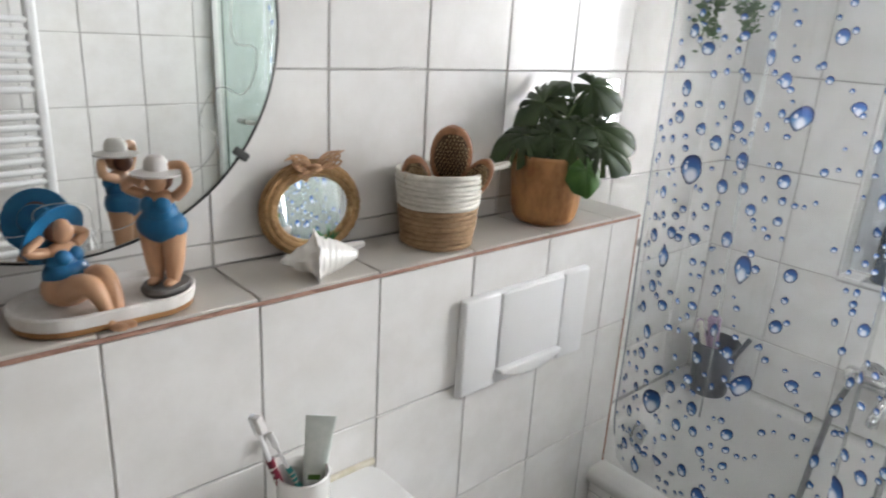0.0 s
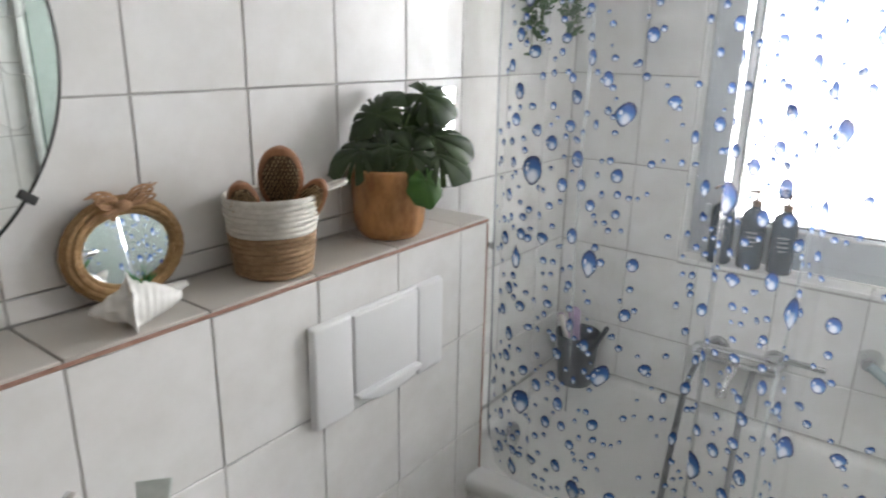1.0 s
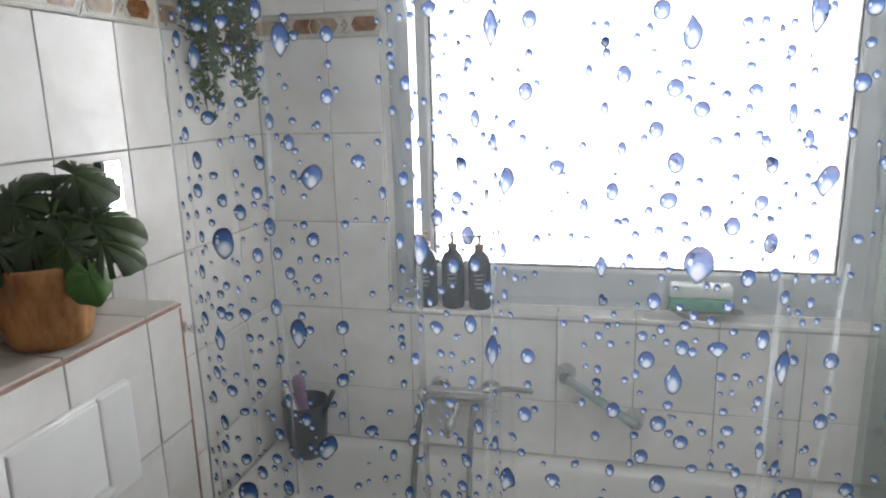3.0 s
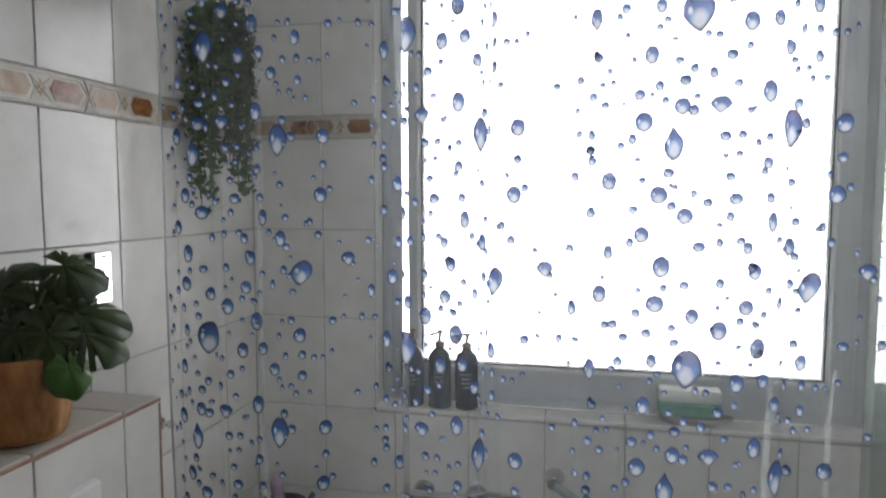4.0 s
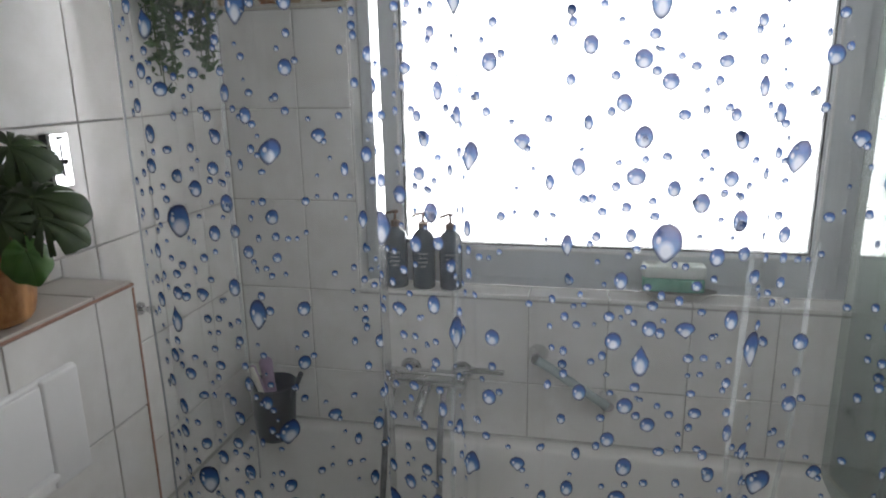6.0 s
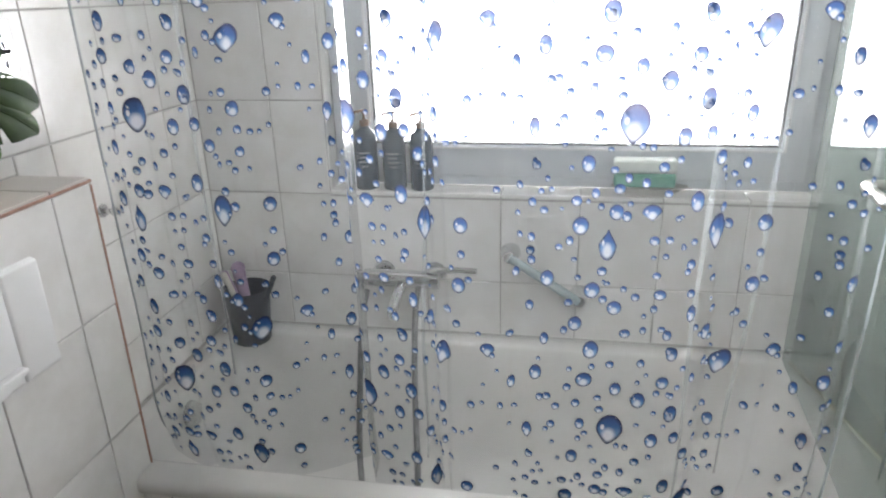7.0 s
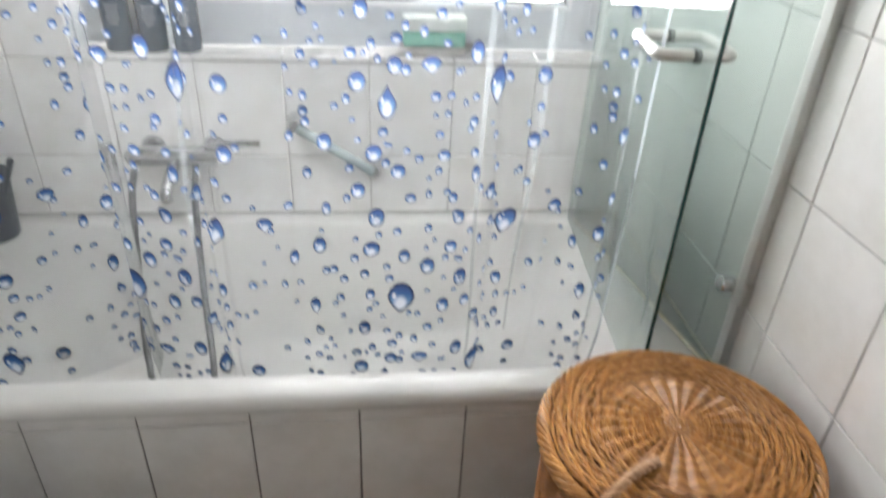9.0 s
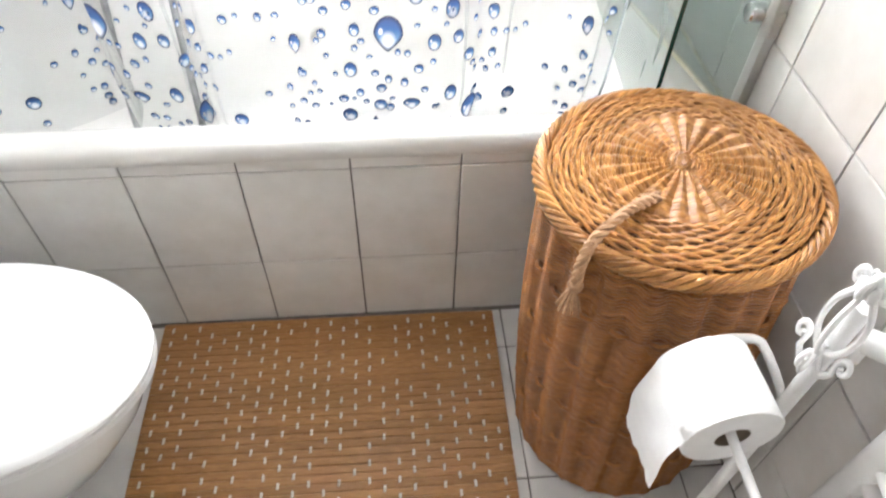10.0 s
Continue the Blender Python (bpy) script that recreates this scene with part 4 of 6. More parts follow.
def seated_figurine():
    limb = lambda pts, r0, r1: (lambda bm: tube(smooth_path(pts, 4), r0, 10, bm, r_end=r1))

    def hat(bm):
        sub = lathe([(0.0, 0.016), (0.020, 0.012), (0.024, 0.003), (0.046, 0.0), (0.047, -0.004), (0.02, -0.005), (0.0, -0.005)], 28)
        bmesh.ops.transform(sub, matrix=Matrix.LocRotScale((-0.010, 0, 0.100), Euler((0, radians(-58), 0)), None), verts=sub.verts)
        me = bpy.data.meshes.new("tmp")
        sub.to_mesh(me)
        sub.free()
        bm.from_mesh(me)
        bpy.data.meshes.remove(me)

    p = [
        (lambda bm: ball((0.0, 0.0, 0.028), 0.031, 1.0, 1.25, 0.9, bm), 0), (lambda bm: ball((0.0, 0.0, 0.046), 0.028, 0.95, 1.15, 0.8, bm), 1),
        (lambda bm: ball((0.0, 0.0, 0.062), 0.021, 0.95, 1.15, 0.9, bm), 1), (lambda bm: ball((0.012, -0.010, 0.070), 0.011, bm=bm), 1), (lambda bm: ball((0.012, 0.010, 0.070), 0.011, bm=bm), 1),
        (lambda bm: ball((0.0, 0.0, 0.078), 0.017, 0.8, 1.3, 0.7, bm), 0), (lambda bm: tube([(0, 0, 0.08), (0.003, 0, 0.094)], 0.008, 10, bm), 0),
        (lambda bm: ball((0.008, 0.0, 0.104), 0.016, 0.95, 0.9, 1.05, bm), 0), (lambda bm: ball((0.0, 0.0, 0.106), 0.017, 0.8, 1.15, 1.05, bm), 3), (hat, 1),
        (limb([(0.014, -0.016, 0.026), (0.050, -0.014, 0.034), (0.062, -0.008, 0.010), (0.066, -0.006, -0.022)], 0.019, 0.008), 0),
        (limb([(0.014, 0.018, 0.026), (0.048, 0.012, 0.040), (0.066, 0.008, 0.016), (0.070, 0.004, -0.022)], 0.019, 0.008), 0),
        (lambda bm: ball((0.076, -0.006, -0.026), 0.010, 1.7, 0.8, 0.6, bm), 0), (lambda bm: ball((0.080, 0.006, -0.026), 0.010, 1.7, 0.8, 0.6, bm), 0),
        (limb([(0.0, -0.022, 0.080), (-0.004, -0.046, 0.086), (-0.004, -0.022, 0.100)], 0.0075, 0.006), 0),
        (limb([(0.0, 0.022, 0.080), (-0.004, 0.046, 0.090), (-0.004, 0.022, 0.102)], 0.0075, 0.006), 0),
    ]
    fig = statue(p, "seated_figurine", "painted seated bather figurine in a blue hat")
    fig.matrix_basis = pose(0.085, -1.108, TRAY_TOP - 0.001, 0, -8, 30) @ Matrix.Scale(0.88, 4)
    return fig


TRAY_TOP = Z0 + 0.018


def tray():
    t = thing("oval_tray", "white oval tray with a wooden underside", "tray", pose(0.086, -1.072, Z0, 0, 0, 0))

    def oval(profile):
        bm = bmesh.new()
        rows = []
        for r, z in profile:
            rows.append([bm.verts.new(((0.060 - r) * math.cos(a), (0.060 - r) * math.sin(a) + (0.046 if math.sin(a) > 0 else -0.046), z)) for a in (2 * math.pi * (k + 0.5) / 48 for k in range(48))])
        for a, b in zip(rows, rows[1:]):
            for k in range(48):
                bm.faces.new((a[k], a[(k + 1) % 48], b[(k + 1) % 48], b[k]))
        bm.faces.new(rows[0][::-1]), bm.faces.new(rows[-1])
        return bm

    part("wooden_base", oval([(0.006, 0.0), (0.002, 0.002), (0.001, 0.009)]), TRAY_WOOD, t, "light brown wooden base")
    part("enamel_top", oval([(0.001, 0.0092), (-0.001, 0.016), (-0.0015, 0.024), (0.001, 0.026), (0.004, 0.024), (0.008, 0.018), (0.010, 0.0175)]), HAT_WHITE, t, "white glazed rim and dish")
    return t


def rope_mirror():
    m = thing("rope_mirror", "small mirror in a coiled sisal rope frame with a bow", "mirror", pose(0.030, -0.742, Z0 + 0.004, 0, -7, 4))
    rx, rz, cz = 0.088, 0.070, 0.072
    for k, (grow, out) in enumerate(((-0.004, 0.004), (0.003, 0.008), (0.010, 0.004), (0.014, -0.003))):
        pts = [(out, (rx + grow - 0.012) * math.cos(a), cz + (rz + grow - 0.012) * math.sin(a)) for a in (2 * math.pi * i / 90 for i in range(90))]
        bm = tube(pts, 0.0050, 8, closed=True)
        for v in bm.verts:
            ang = math.atan2(v.co.z - cz, v.co.y)
            v.co += Vector((0.0011 * math.sin(70 * ang + k), 0, 0.0))
        part("rope_coil", bm, ROPE, m)
    part("glass", lathe([(0.0, 0.0), (1.0, 0.0), (1.0, -0.004)], 48), MIRROR, m, smooth=False, m=Matrix.Translation((0.003, 0, cz)) @ Euler((0, radians(90), 0)).to_matrix().to_4x4() @ Matrix.Diagonal((rz - 0.016, rx - 0.016, 1, 1)))
    part("backing", lathe([(0.0, -0.004), (1.0, -0.004), (1.0, -0.010), (0.0, -0.010)], 32), CARD, m, m=Matrix.Translation((0.0, 0, cz)) @ Euler((0, radians(90), 0)).to_matrix().to_4x4() @ Matrix.Diagonal((rz - 0.004, rx - 0.004, 1, 1)))
    bow = bmesh.new()
    rnd = random.Random(3)
    for side in (-1, 1):
        for k in range(4):
            w = rnd.uniform(0.8, 1.2)
            tube(smooth_path([(0.012, 0, 0.148), (0.020, side * 0.018 * w, 0.163 + 0.004 * k), (0.022, side * 0.042 * w, 0.160 + 0.006 * k), (0.018, side * 0.030 * w, 0.148 + 0.003 * k), (0.012, 0.0, 0.148)], 5), 0.0022, 5, bow)
        for k in range(6):
            tube(smooth_path([(0.014, side * 0.010, 0.150), (0.024, side * (0.024 + 0.004 * k), 0.166 + 0.002 * k), (0.022, side * (0.032 + 0.005 * k), rnd.uniform(0.168, 0.184))], 4), 0.0014, 5, bow)
    ball((0.018, 0, 0.150), 0.010, 1, 1.3, 1, bow)
    for k in range(5):
        tube(smooth_path([(0.018, 0.0, 0.148), (0.022, -0.012 - 0.004 * k, 0.142), (0.020, -0.022 - 0.003 * k, 0.128 + 0.003 * k)], 4), 0.0032, 5, bow)
    part("bow", bow, ROPE_PALE, m, "pale frayed raffia bow", m=Matrix.Translation((0.002, -0.004, 0.134)) @ Matrix.Diagonal((1, 0.95, 0.8, 1)) @ Matrix.Translation((0, 0, -0.148)))
    return m


def conch():
    c = thing("conch_shell", "white glazed conch shell planter on the ledge", "shell", pose(0.112, -0.790, Z0 + 0.0275, 0, 0, 74) @ Matrix.Scale(0.95, 4))
    seg = 40
    bm = bmesh.new()
    rows = []
    n = 52
    for i in range(n + 1):
        t = i / n
        x = -0.052 + 0.118 * t
        if t < 0.42:
            r = 0.005 + 0.026 * (t / 0.42) ** 0.9 + 0.0012 * math.sin(48 * t)
        else:
            q = (t - 0.42) / 0.58
            r = 0.034 * max(0.0, 1 - q) ** 0.8 + 0.007
        ring = []
        for k in range(seg):
            a = 2 * math.pi * k / seg
            knob = 0.42 * max(0, math.cos(5 * a)) ** 2 * math.exp(-((t - 0.40) / 0.06) ** 2) + 0.24 * max(0, math.cos(6 * a + 1)) ** 2 * math.exp(-((t - 0.22) / 0.05) ** 2) + 0.02 * math.sin(70 * t + a)
            flare = 0.35 * max(0, math.cos(a - 0.7)) * max(0, (t - 0.45)) * (1 - t) * 4
            rr = r * (1 + knob + flare)
            ring.append(bm.verts.new((x + 0.004 * math.cos(a), rr * math.cos(a) * 0.95, rr * math.sin(a) * 0.85)))
        rows.append(ring)
    for a, b in zip(rows, rows[1:]):
        for k in range(seg):
            bm.faces.new((a[k], a[(k + 1) % seg], b[(k + 1) % seg], b[k]))
    bm.faces.new(rows[0][::-1]), bm.faces.new(rows[-1])
    part("shell", bm, SHELL, c)
    lip = tube(smooth_path([(0.050, 0.008, 0.006), (0.066, 0.006, 0.012), (0.078, 0.002, 0.016)], 4), 0.011, 10, r_end=0.004)
    part("spout", lip, SHELL, c)
    rnd = random.Random(8)
    for k in range(11):
        a, l = rnd.uniform(0, 6.28), rnd.uniform(0.024, 0.040)
        d = Vector((math.cos(a) * 0.7, math.sin(a) * 0.7, 0.9)).normalized()
        p0 = Vector((0.020, 0.004, 0.018))
        part("leaf_blade", tube([p0, p0 + d * l * 0.5, p0 + d * l + Vector((0, 0, -0.003))], 0.0040, 6, r_end=0.0006, flat=0.45), GRASS_GREEN, c, "green succulent blade" if k == 0 else "")
    return c


def hairbrush(name, m, length, width, label):
    b = thing(name, label, "hairbrush", m)
    bm = bmesh.new()
    rows, n = [], 36
    for i in range(n + 1):
        t = 1 - (1 - i / n) ** 1.6
        z = length * t
        q = max(0.0, (t - 0.46) / 0.54)
        head = width * 0.5 * max(0.0, 1 - (2 * q - 1) ** 2) ** 0.42 if q else 0.0
        w = max(head, width * 0.17 if t < 0.75 else 0.0, width * 0.03)
        rows.append([bm.verts.new((min(0.0085, w + 0.003) * math.cos(a), w * math.sin(a), z)) for a in (2 * math.pi * k / 16 for k in range(16))])
    for a, c in zip(rows, rows[1:]):
        for k in range(16):
            bm.faces.new((a[k], a[(k + 1) % 16], c[(k + 1) % 16], c[k]))
    bm.faces.new(rows[0][::-1]), bm.faces.new(rows[-1])
    part("wooden_back", bm, BEECH, b, "reddish wooden back and handle")
    cz = length * 0.735
    part("cushion", ball((0.0065, 0, cz), 1.0, 0.005, width * 0.40, length * 0.225), BRISTLE, b, "dark bristle cushion")
    pins = bmesh.new()
    for i in range(-6, 7):
        for j in range(-4, 5):
            y, z = j * width * 0.085, cz + i * length * 0.033
            if (y / (width * 0.39)) ** 2 + ((z - cz) / (length * 0.215)) ** 2 < 1:
                tube([(0.010, y + (i % 2) * width * 0.04, z), (0.019, y * 1.05 + (i % 2) * width * 0.04, z)], 0.0009, 4, pins)
    tagged(part("bristle_pins", pins, PIN, b, "pale wooden pins"), kind="stuff")
    return b


def rope_basket():
    b = thing("rope_basket", "white and brown coiled cotton basket with a loop handle", "basket", pose(0.077, -0.527, Z0))
    rows = 15
    for k in range(rows):
        z = 0.005 + k * 0.0086
        r = 0.060 + 0.011 * min(1, (k / (rows - 1)) * 1.15)
        rnd = random.Random(k)
        pts = [((r + 0.0007 * math.sin(5 * a + k)) * math.cos(a), (r + 0.0007 * math.sin(5 * a + k)) * math.sin(a), z + 0.0006 * math.sin(3 * a + k * 2)) for a in (2 * math.pi * i / 64 for i in range(64))]
        part("cord_row", tube(pts, 0.0050, 8, closed=True), JUTE if k < 8 else COTTON, b, "brown jute cord" if k == 0 else "white cotton cord" if k == 8 else "")
    part("base", lathe([(0.0, 0.001), (0.060, 0.001), (0.060, 0.006), (0.0, 0.006)], 32), JUTE, b)
    lp = smooth_path([(0.012, 0.070, 0.118), (0.020, 0.095, 0.121), (0.024, 0.135, 0.127), (0.018, 0.150, 0.129), (0.011, 0.135, 0.128), (0.008, 0.095, 0.122), (0.004, 0.070, 0.118)], 5)
    part("loop_handle", tube(lp, 0.0045, 8), COTTON, b, "white cotton loop handle")
    return b


def leaf_mesh(size, slits, material, seed, m):
    """A heart-shaped leaf with slits from its rim, round its stalk's end; x runs to the tip."""
    rnd = random.Random(seed)
    bm = bmesh.new()
    n, rings = 104, 7
    cut = {}
    if slits:
        for side in (-1, 1):
            for deg in (38, 62, 86, 112):
                k = n // 2 + side * round((deg + rnd.uniform(-5, 5)) / 330 * n)
                cut[k] = rnd.uniform(0.36, 0.5)
                cut[k + side] = rnd.uniform(0.5, 0.66)
    rows = []
    for i in range(n + 1):
        f = radians(330) * (i / n - 0.5)
        R = size * (0.36 + 0.36 * ((1 + math.cos(f)) / 2) ** 1.3 + 0.07 * math.exp(-((f / 0.22) ** 2)))
        R *= cut.get(i, 1.0) * (1 + 0.02 * math.sin(9 * f + seed))
        row = []
        for j in range(1, rings + 1):
            x, y = R * j / rings * math.cos(f), R * j / rings * math.sin(f)
            z = 0.22 * abs(y) - 1.3 * y * y / size - 0.55 * max(0, x) ** 2 / size - 0.5 * min(0, x) ** 2 / size + 0.02 * size * math.sin(7 * f + seed) * j / rings
            row.append(bm.verts.new((x, y, z)))
        rows.append(row)
    hub = bm.verts.new((0, 0, 0))
    for a, b in zip(rows, rows[1:]):
        bm.faces.new((hub, a[0], b[0]))
        for j in range(rings - 1):
            bm.faces.new((a[j], a[j + 1], b[j + 1], b[j]))
    grown = bmesh.ops.extrude_face_region(bm, geom=list(bm.faces))
    bmesh.ops.translate(bm, vec=(0, 0, -0.0007), verts=[v for v in grown["geom"] if isinstance(v, bmesh.types.BMVert)])
    tube([(q * size, 0, 0.0008 - 0.55 * q * q * size) for q in (0, 0.2, 0.4, 0.6, 0.74)], 0.0011, 5, bm, r_end=0.0004)
    bmesh.ops.transform(bm, matrix=m, verts=bm.verts)
    for v in bm.verts:
        v.co.x = max(v.co.x, -0.066 + 0.0004 * (v.index % 3))
    return mesh(bm, material)


def monstera():
    pl = thing("potted_monstera", "artificial monstera in a carved brown wooden pot", "potted plant", pose(0.080, -0.245, Z0))
    prof = [(0.0, 0.0), (0.045, 0.0), (0.056, 0.004), (0.063, 0.014), (0.068, 0.035), (0.0705, 0.07), (0.072, 0.105), (0.073, 0.133), (0.070, 0.137), (0.065, 0.133), (0.063, 0.118), (0.0, 0.118)]
    bm = lathe([(prof[0][0], prof[0][1])] + [(p[0] + (q[0] - p[0]) * k / 4, p[1] + (q[1] - p[1]) * k / 4) for p, q in zip(prof, prof[1:]) for k in range(1, 5)], 72)
    for v in bm.verts:
        if v.co.xy.length > 0.053 and v.co.z < 0.132:
            a = math.atan2(v.co.y, v.co.x)
            v.co.xy *= 1 + 0.012 * math.sin(11 * a + 26 * v.co.z + 2 * math.sin(45 * v.co.z + 2 * a)) + 0.008 * noise.noise((v.co * 45))
    part("pot", bm, BARK, pl, "carved brown wooden pot")
    part("soil", lathe([(0.0, 0.123), (0.05, 0.121), (0.061, 0.117)], 24, caps=False), SOIL, pl)
    side, near, up = Vector((0.77, 0.638, 0)), Vector((0.638, -0.77, 0)), Vector((0, 0, 1))
    # leaf's middle (along the ledge, into the room, high), size, way of the tip, way of the face, young
    spec = [((0.092, 0.00, 0.292), 0.125, (1, 0.1, -0.35), (0.15, 0.75, 0.75), 0), ((-0.042, 0.01, 0.238), 0.150, (-0.75, 0.15, -0.6), (-0.25, 0.85, 0.55), 0),
            ((-0.012, -0.03, 0.276), 0.110, (0.5, -0.3, 0.6), (-0.2, 0.7, 0.7), 0), ((-0.078, 0.04, 0.178), 0.135, (-1, 0.1, -0.25), (-0.1, 0.65, 0.8), 0),
            ((0.040, 0.065, 0.160), 0.150, (-0.25, 0.35, -0.9), (0.1, 0.9, 0.45), 0), ((0.118, 0.02, 0.205), 0.140, (1, 0.15, -0.2), (0.1, 0.7, 0.75), 0),
            ((0.122, 0.045, 0.166), 0.120, (0.95, 0.3, -0.35), (0.2, 0.6, 0.8), 0), ((0.082, 0.075, 0.112), 0.088, (0.25, 0.3, -0.9), (0.3, 0.9, 0.4), 1),
            ((0.048, -0.02, 0.240), 0.130, (0.7, -0.2, 0.45), (0.1, 0.75, 0.65), 0), ((-0.015, 0.055, 0.180), 0.130, (-0.7, 0.3, -0.6), (-0.1, 0.85, 0.6), 0),
            ((0.02, -0.045, 0.215), 0.120, (0.2, -0.9, 0.1), (0, 0.2, 1), 0), ((0.06, 0.02, 0.205), 0.115, (0.6, 0.5, -0.4), (0.1, 0.6, 0.8), 0)]
    for k, (mid, size, tip, look_way, young) in enumerate(spec):
        mid, size = (mid[0] * 0.9, mid[1], 0.135 + (mid[2] - 0.14) * 0.86), size * 0.74
        to = lambda q: side * q[0] + near * q[1] + up * q[2]
        x = to(tip).normalized()
        y = to(look_way).cross(x).normalized()
        z = x.cross(y)
        at = to(mid) - x * 0.2 * size
        rot = Matrix((x, y, z)).transposed().to_4x4()
        part("stalk", tube(smooth_path([(0.012 * x.x, 0.012 * x.y, 0.112), at * 0.45 + Vector((0, 0, 0.09)), at], 5), 0.0024, 6), STEM, pl)
        part("leaf", leaf_mesh(size, not young, LEAF_YOUNG if young else LEAF, k, Matrix.Translation(at) @ rot), None, pl, "lighter green young leaf" if young else "dark green slit leaf" if k == 0 else "")
    return pl


def wall_gauge():
    g = thing("wall_gauge", "small white slide gauge in a dark box on the wall", "wall gauge")
    part("box", box(0.002, 0.0195, -0.009, 0.036, 1.330, 1.428, 0.003), RUBBER, g, "black side housing")
    front = part("front_plate", box(0.020, 0.027, -0.010, 0.037, 1.329, 1.429, 0.002), POLISHED, g, "bright polished front plate", smooth=False)
    part("slot", box(0.0272, 0.0278, 0.0125, 0.0150, 1.345, 1.412), INK, front)
    for y in (0.006, 0.0215):
        part("knob", lathe([(0, 0.003), (0.0045, 0.003), (0.0055, 0.0)], 16), INK, front, m=pose(0.0272, y, 1.376, 0, 90, 0))
    part("pointer", box(0.0279, 0.0292, 0.008, 0.0195, 1.3735, 1.3785, 0.0005, 1), INK, front)
    part("mark", box(0.0272, 0.0276, 0.007, 0.021, 1.418, 1.423), INK, front)
    return g


def flush_plate():
    f = thing("flush_plate", "large white plastic flush plate with a curved button", "flush plate", pose(D, -0.355, 0.975))

    def slab(y0, y1, z0, z1, x1, r=0.006, curve=0.0):
        bm = box(0.0, x1, y0, y1, z0, z1, r, 3)
        if curve:
            bmesh.ops.subdivide_edges(bm, edges=[e for e in bm.edges if abs(e.verts[0].co.y - e.verts[1].co.y) > 0.02], cuts=12, use_grid_fill=True)
            mid, half = (y0 + y1) / 2, (y1 - y0) / 2
            for v in bm.verts:
                if v.co.z < (z0 + z1) / 2:
                    v.co.z -= curve * (1 - ((v.co.y - mid) / half) ** 2)
        return bm

    part("cover", slab(-0.176, 0.176, -0.096, 0.096, 0.012), PLASTIC, f)
    part("button", slab(-0.082, 0.092, -0.060, 0.090, 0.0185, 0.003, 0.0), PLASTIC, f)
    part("finger_grip", slab(-0.082, 0.092, -0.068, -0.0605, 0.029, 0.003, 0.020), PLASTIC, f, "curved lower lip of the button")
    part("side_panel", slab(-0.1745, -0.0845, -0.0945, 0.0945, 0.0175, 0.006), PLASTIC, f)
    part("side_panel", slab(0.0945, 0.1745, -0.0945, 0.0945, 0.0175, 0.006), PLASTIC, f)
    return f


def washbasin():
    w = thing("washbasin", "white ceramic washbasin with yellowed sealant", "washbasin")
    x0, x1, y0, y1, z = D + 0.001, 0.60, -1.30, -0.705, 0.82
    bm = bmesh.new()

    def loop(a, b, c, d, zz, r, n=6):
        out = []
        for cx, cy, a0 in ((b - r, d - r, 0), (a + r, d - r, 90), (a + r, c + r, 180), (b - r, c + r, 270)):
            for k in range(n + 1):
                t = radians(a0 + 90 * k / n)
                out.append(bm.verts.new((cx + r * math.cos(t), cy + r * math.sin(t), zz)))
        return out

    rows = [loop(x0, x1 - 0.15, y0 + 0.12, y1 - 0.12, z - 0.17, 0.06), loop(x0, x1 - 0.06, y0 + 0.04, y1 - 0.04, z - 0.12, 0.05), loop(x0, x1, y0, y1, z - 0.03, 0.03), loop(x0, x1, y0, y1, z - 0.006, 0.03), loop(x0 + 0.004, x1 - 0.005, y0 + 0.005, y1 - 0.005, z, 0.03),
            loop(x0 + 0.10, x1 - 0.03, y0 + 0.045, y1 - 0.045, z - 0.002, 0.07), loop(x0 + 0.11, x1 - 0.04, y0 + 0.055, y1 - 0.055, z - 0.012, 0.08), loop(x0 + 0.14, x1 - 0.08, y0 + 0.10, y1 - 0.10, z - 0.11, 0.10), loop(x0 + 0.20, x1 - 0.14, y0 + 0.2, y1 - 0.2, z - 0.13, 0.04)]
    for a, b in zip(rows, rows[1:]):
        for k in range(len(a)):
            bm.faces.new((a[k], a[(k + 1) % len(a)], b[(k + 1) % len(a)], b[k]))
    bm.faces.new(rows[0][::-1]), bm.faces.new(rows[-1])
    part("basin", bm, CERAMIC, w)
    part("sealant", tube([(D + 0.004, y0 + 0.01, z + 0.001), (D + 0.004, y1 - 0.002, z + 0.001)], 0.006, 8), SILICONE, w, "yellowed silicone joint")
    return w


def toothbrush_mug():
    g = thing("toothbrush_mug", "cream ceramic toothbrush mug on the washbasin", "mug", pose(0.205, -0.868, 0.8205))
    part("cup", lathe([(0.0, 0.0), (0.033, 0.0), (0.036, 0.004), (0.038, 0.04), (0.038, 0.080), (0.036, 0.082), (0.0345, 0.079), (0.034, 0.01), (0.0, 0.008)], 36), CREAM, g)
    return g


def toothbrush(m, body, label):
    t = thing("toothbrush", label, "toothbrush", m, group="toothbrushes in the mug")
    part("handle", tube(smooth_path([(0, 0, 0), (0.002, 0, 0.06), (0, 0, 0.105)], 6), 0.0058, 10), body, t)
    part("neck", tube([(0, 0, 0.105), (0, 0, 0.160)], 0.0035, 8, r_end=0.0028), PLASTIC, t)
    part("head", box(-0.003, 0.002, -0.006, 0.006, 0.155, 0.186, 0.002), PLASTIC, t)
    part("bristles", box(0.002, 0.013, -0.0055, 0.0055, 0.157, 0.185, 0.001), HAT_WHITE, t, "worn white bristles")
    for z in (0.07, 0.08, 0.09):
        part("grip_band", lathe([(0.0062, z), (0.0065, z + 0.001), (0.0065, z + 0.003), (0.0062, z + 0.004)], 12, caps=False), COTTON, t)
    return t


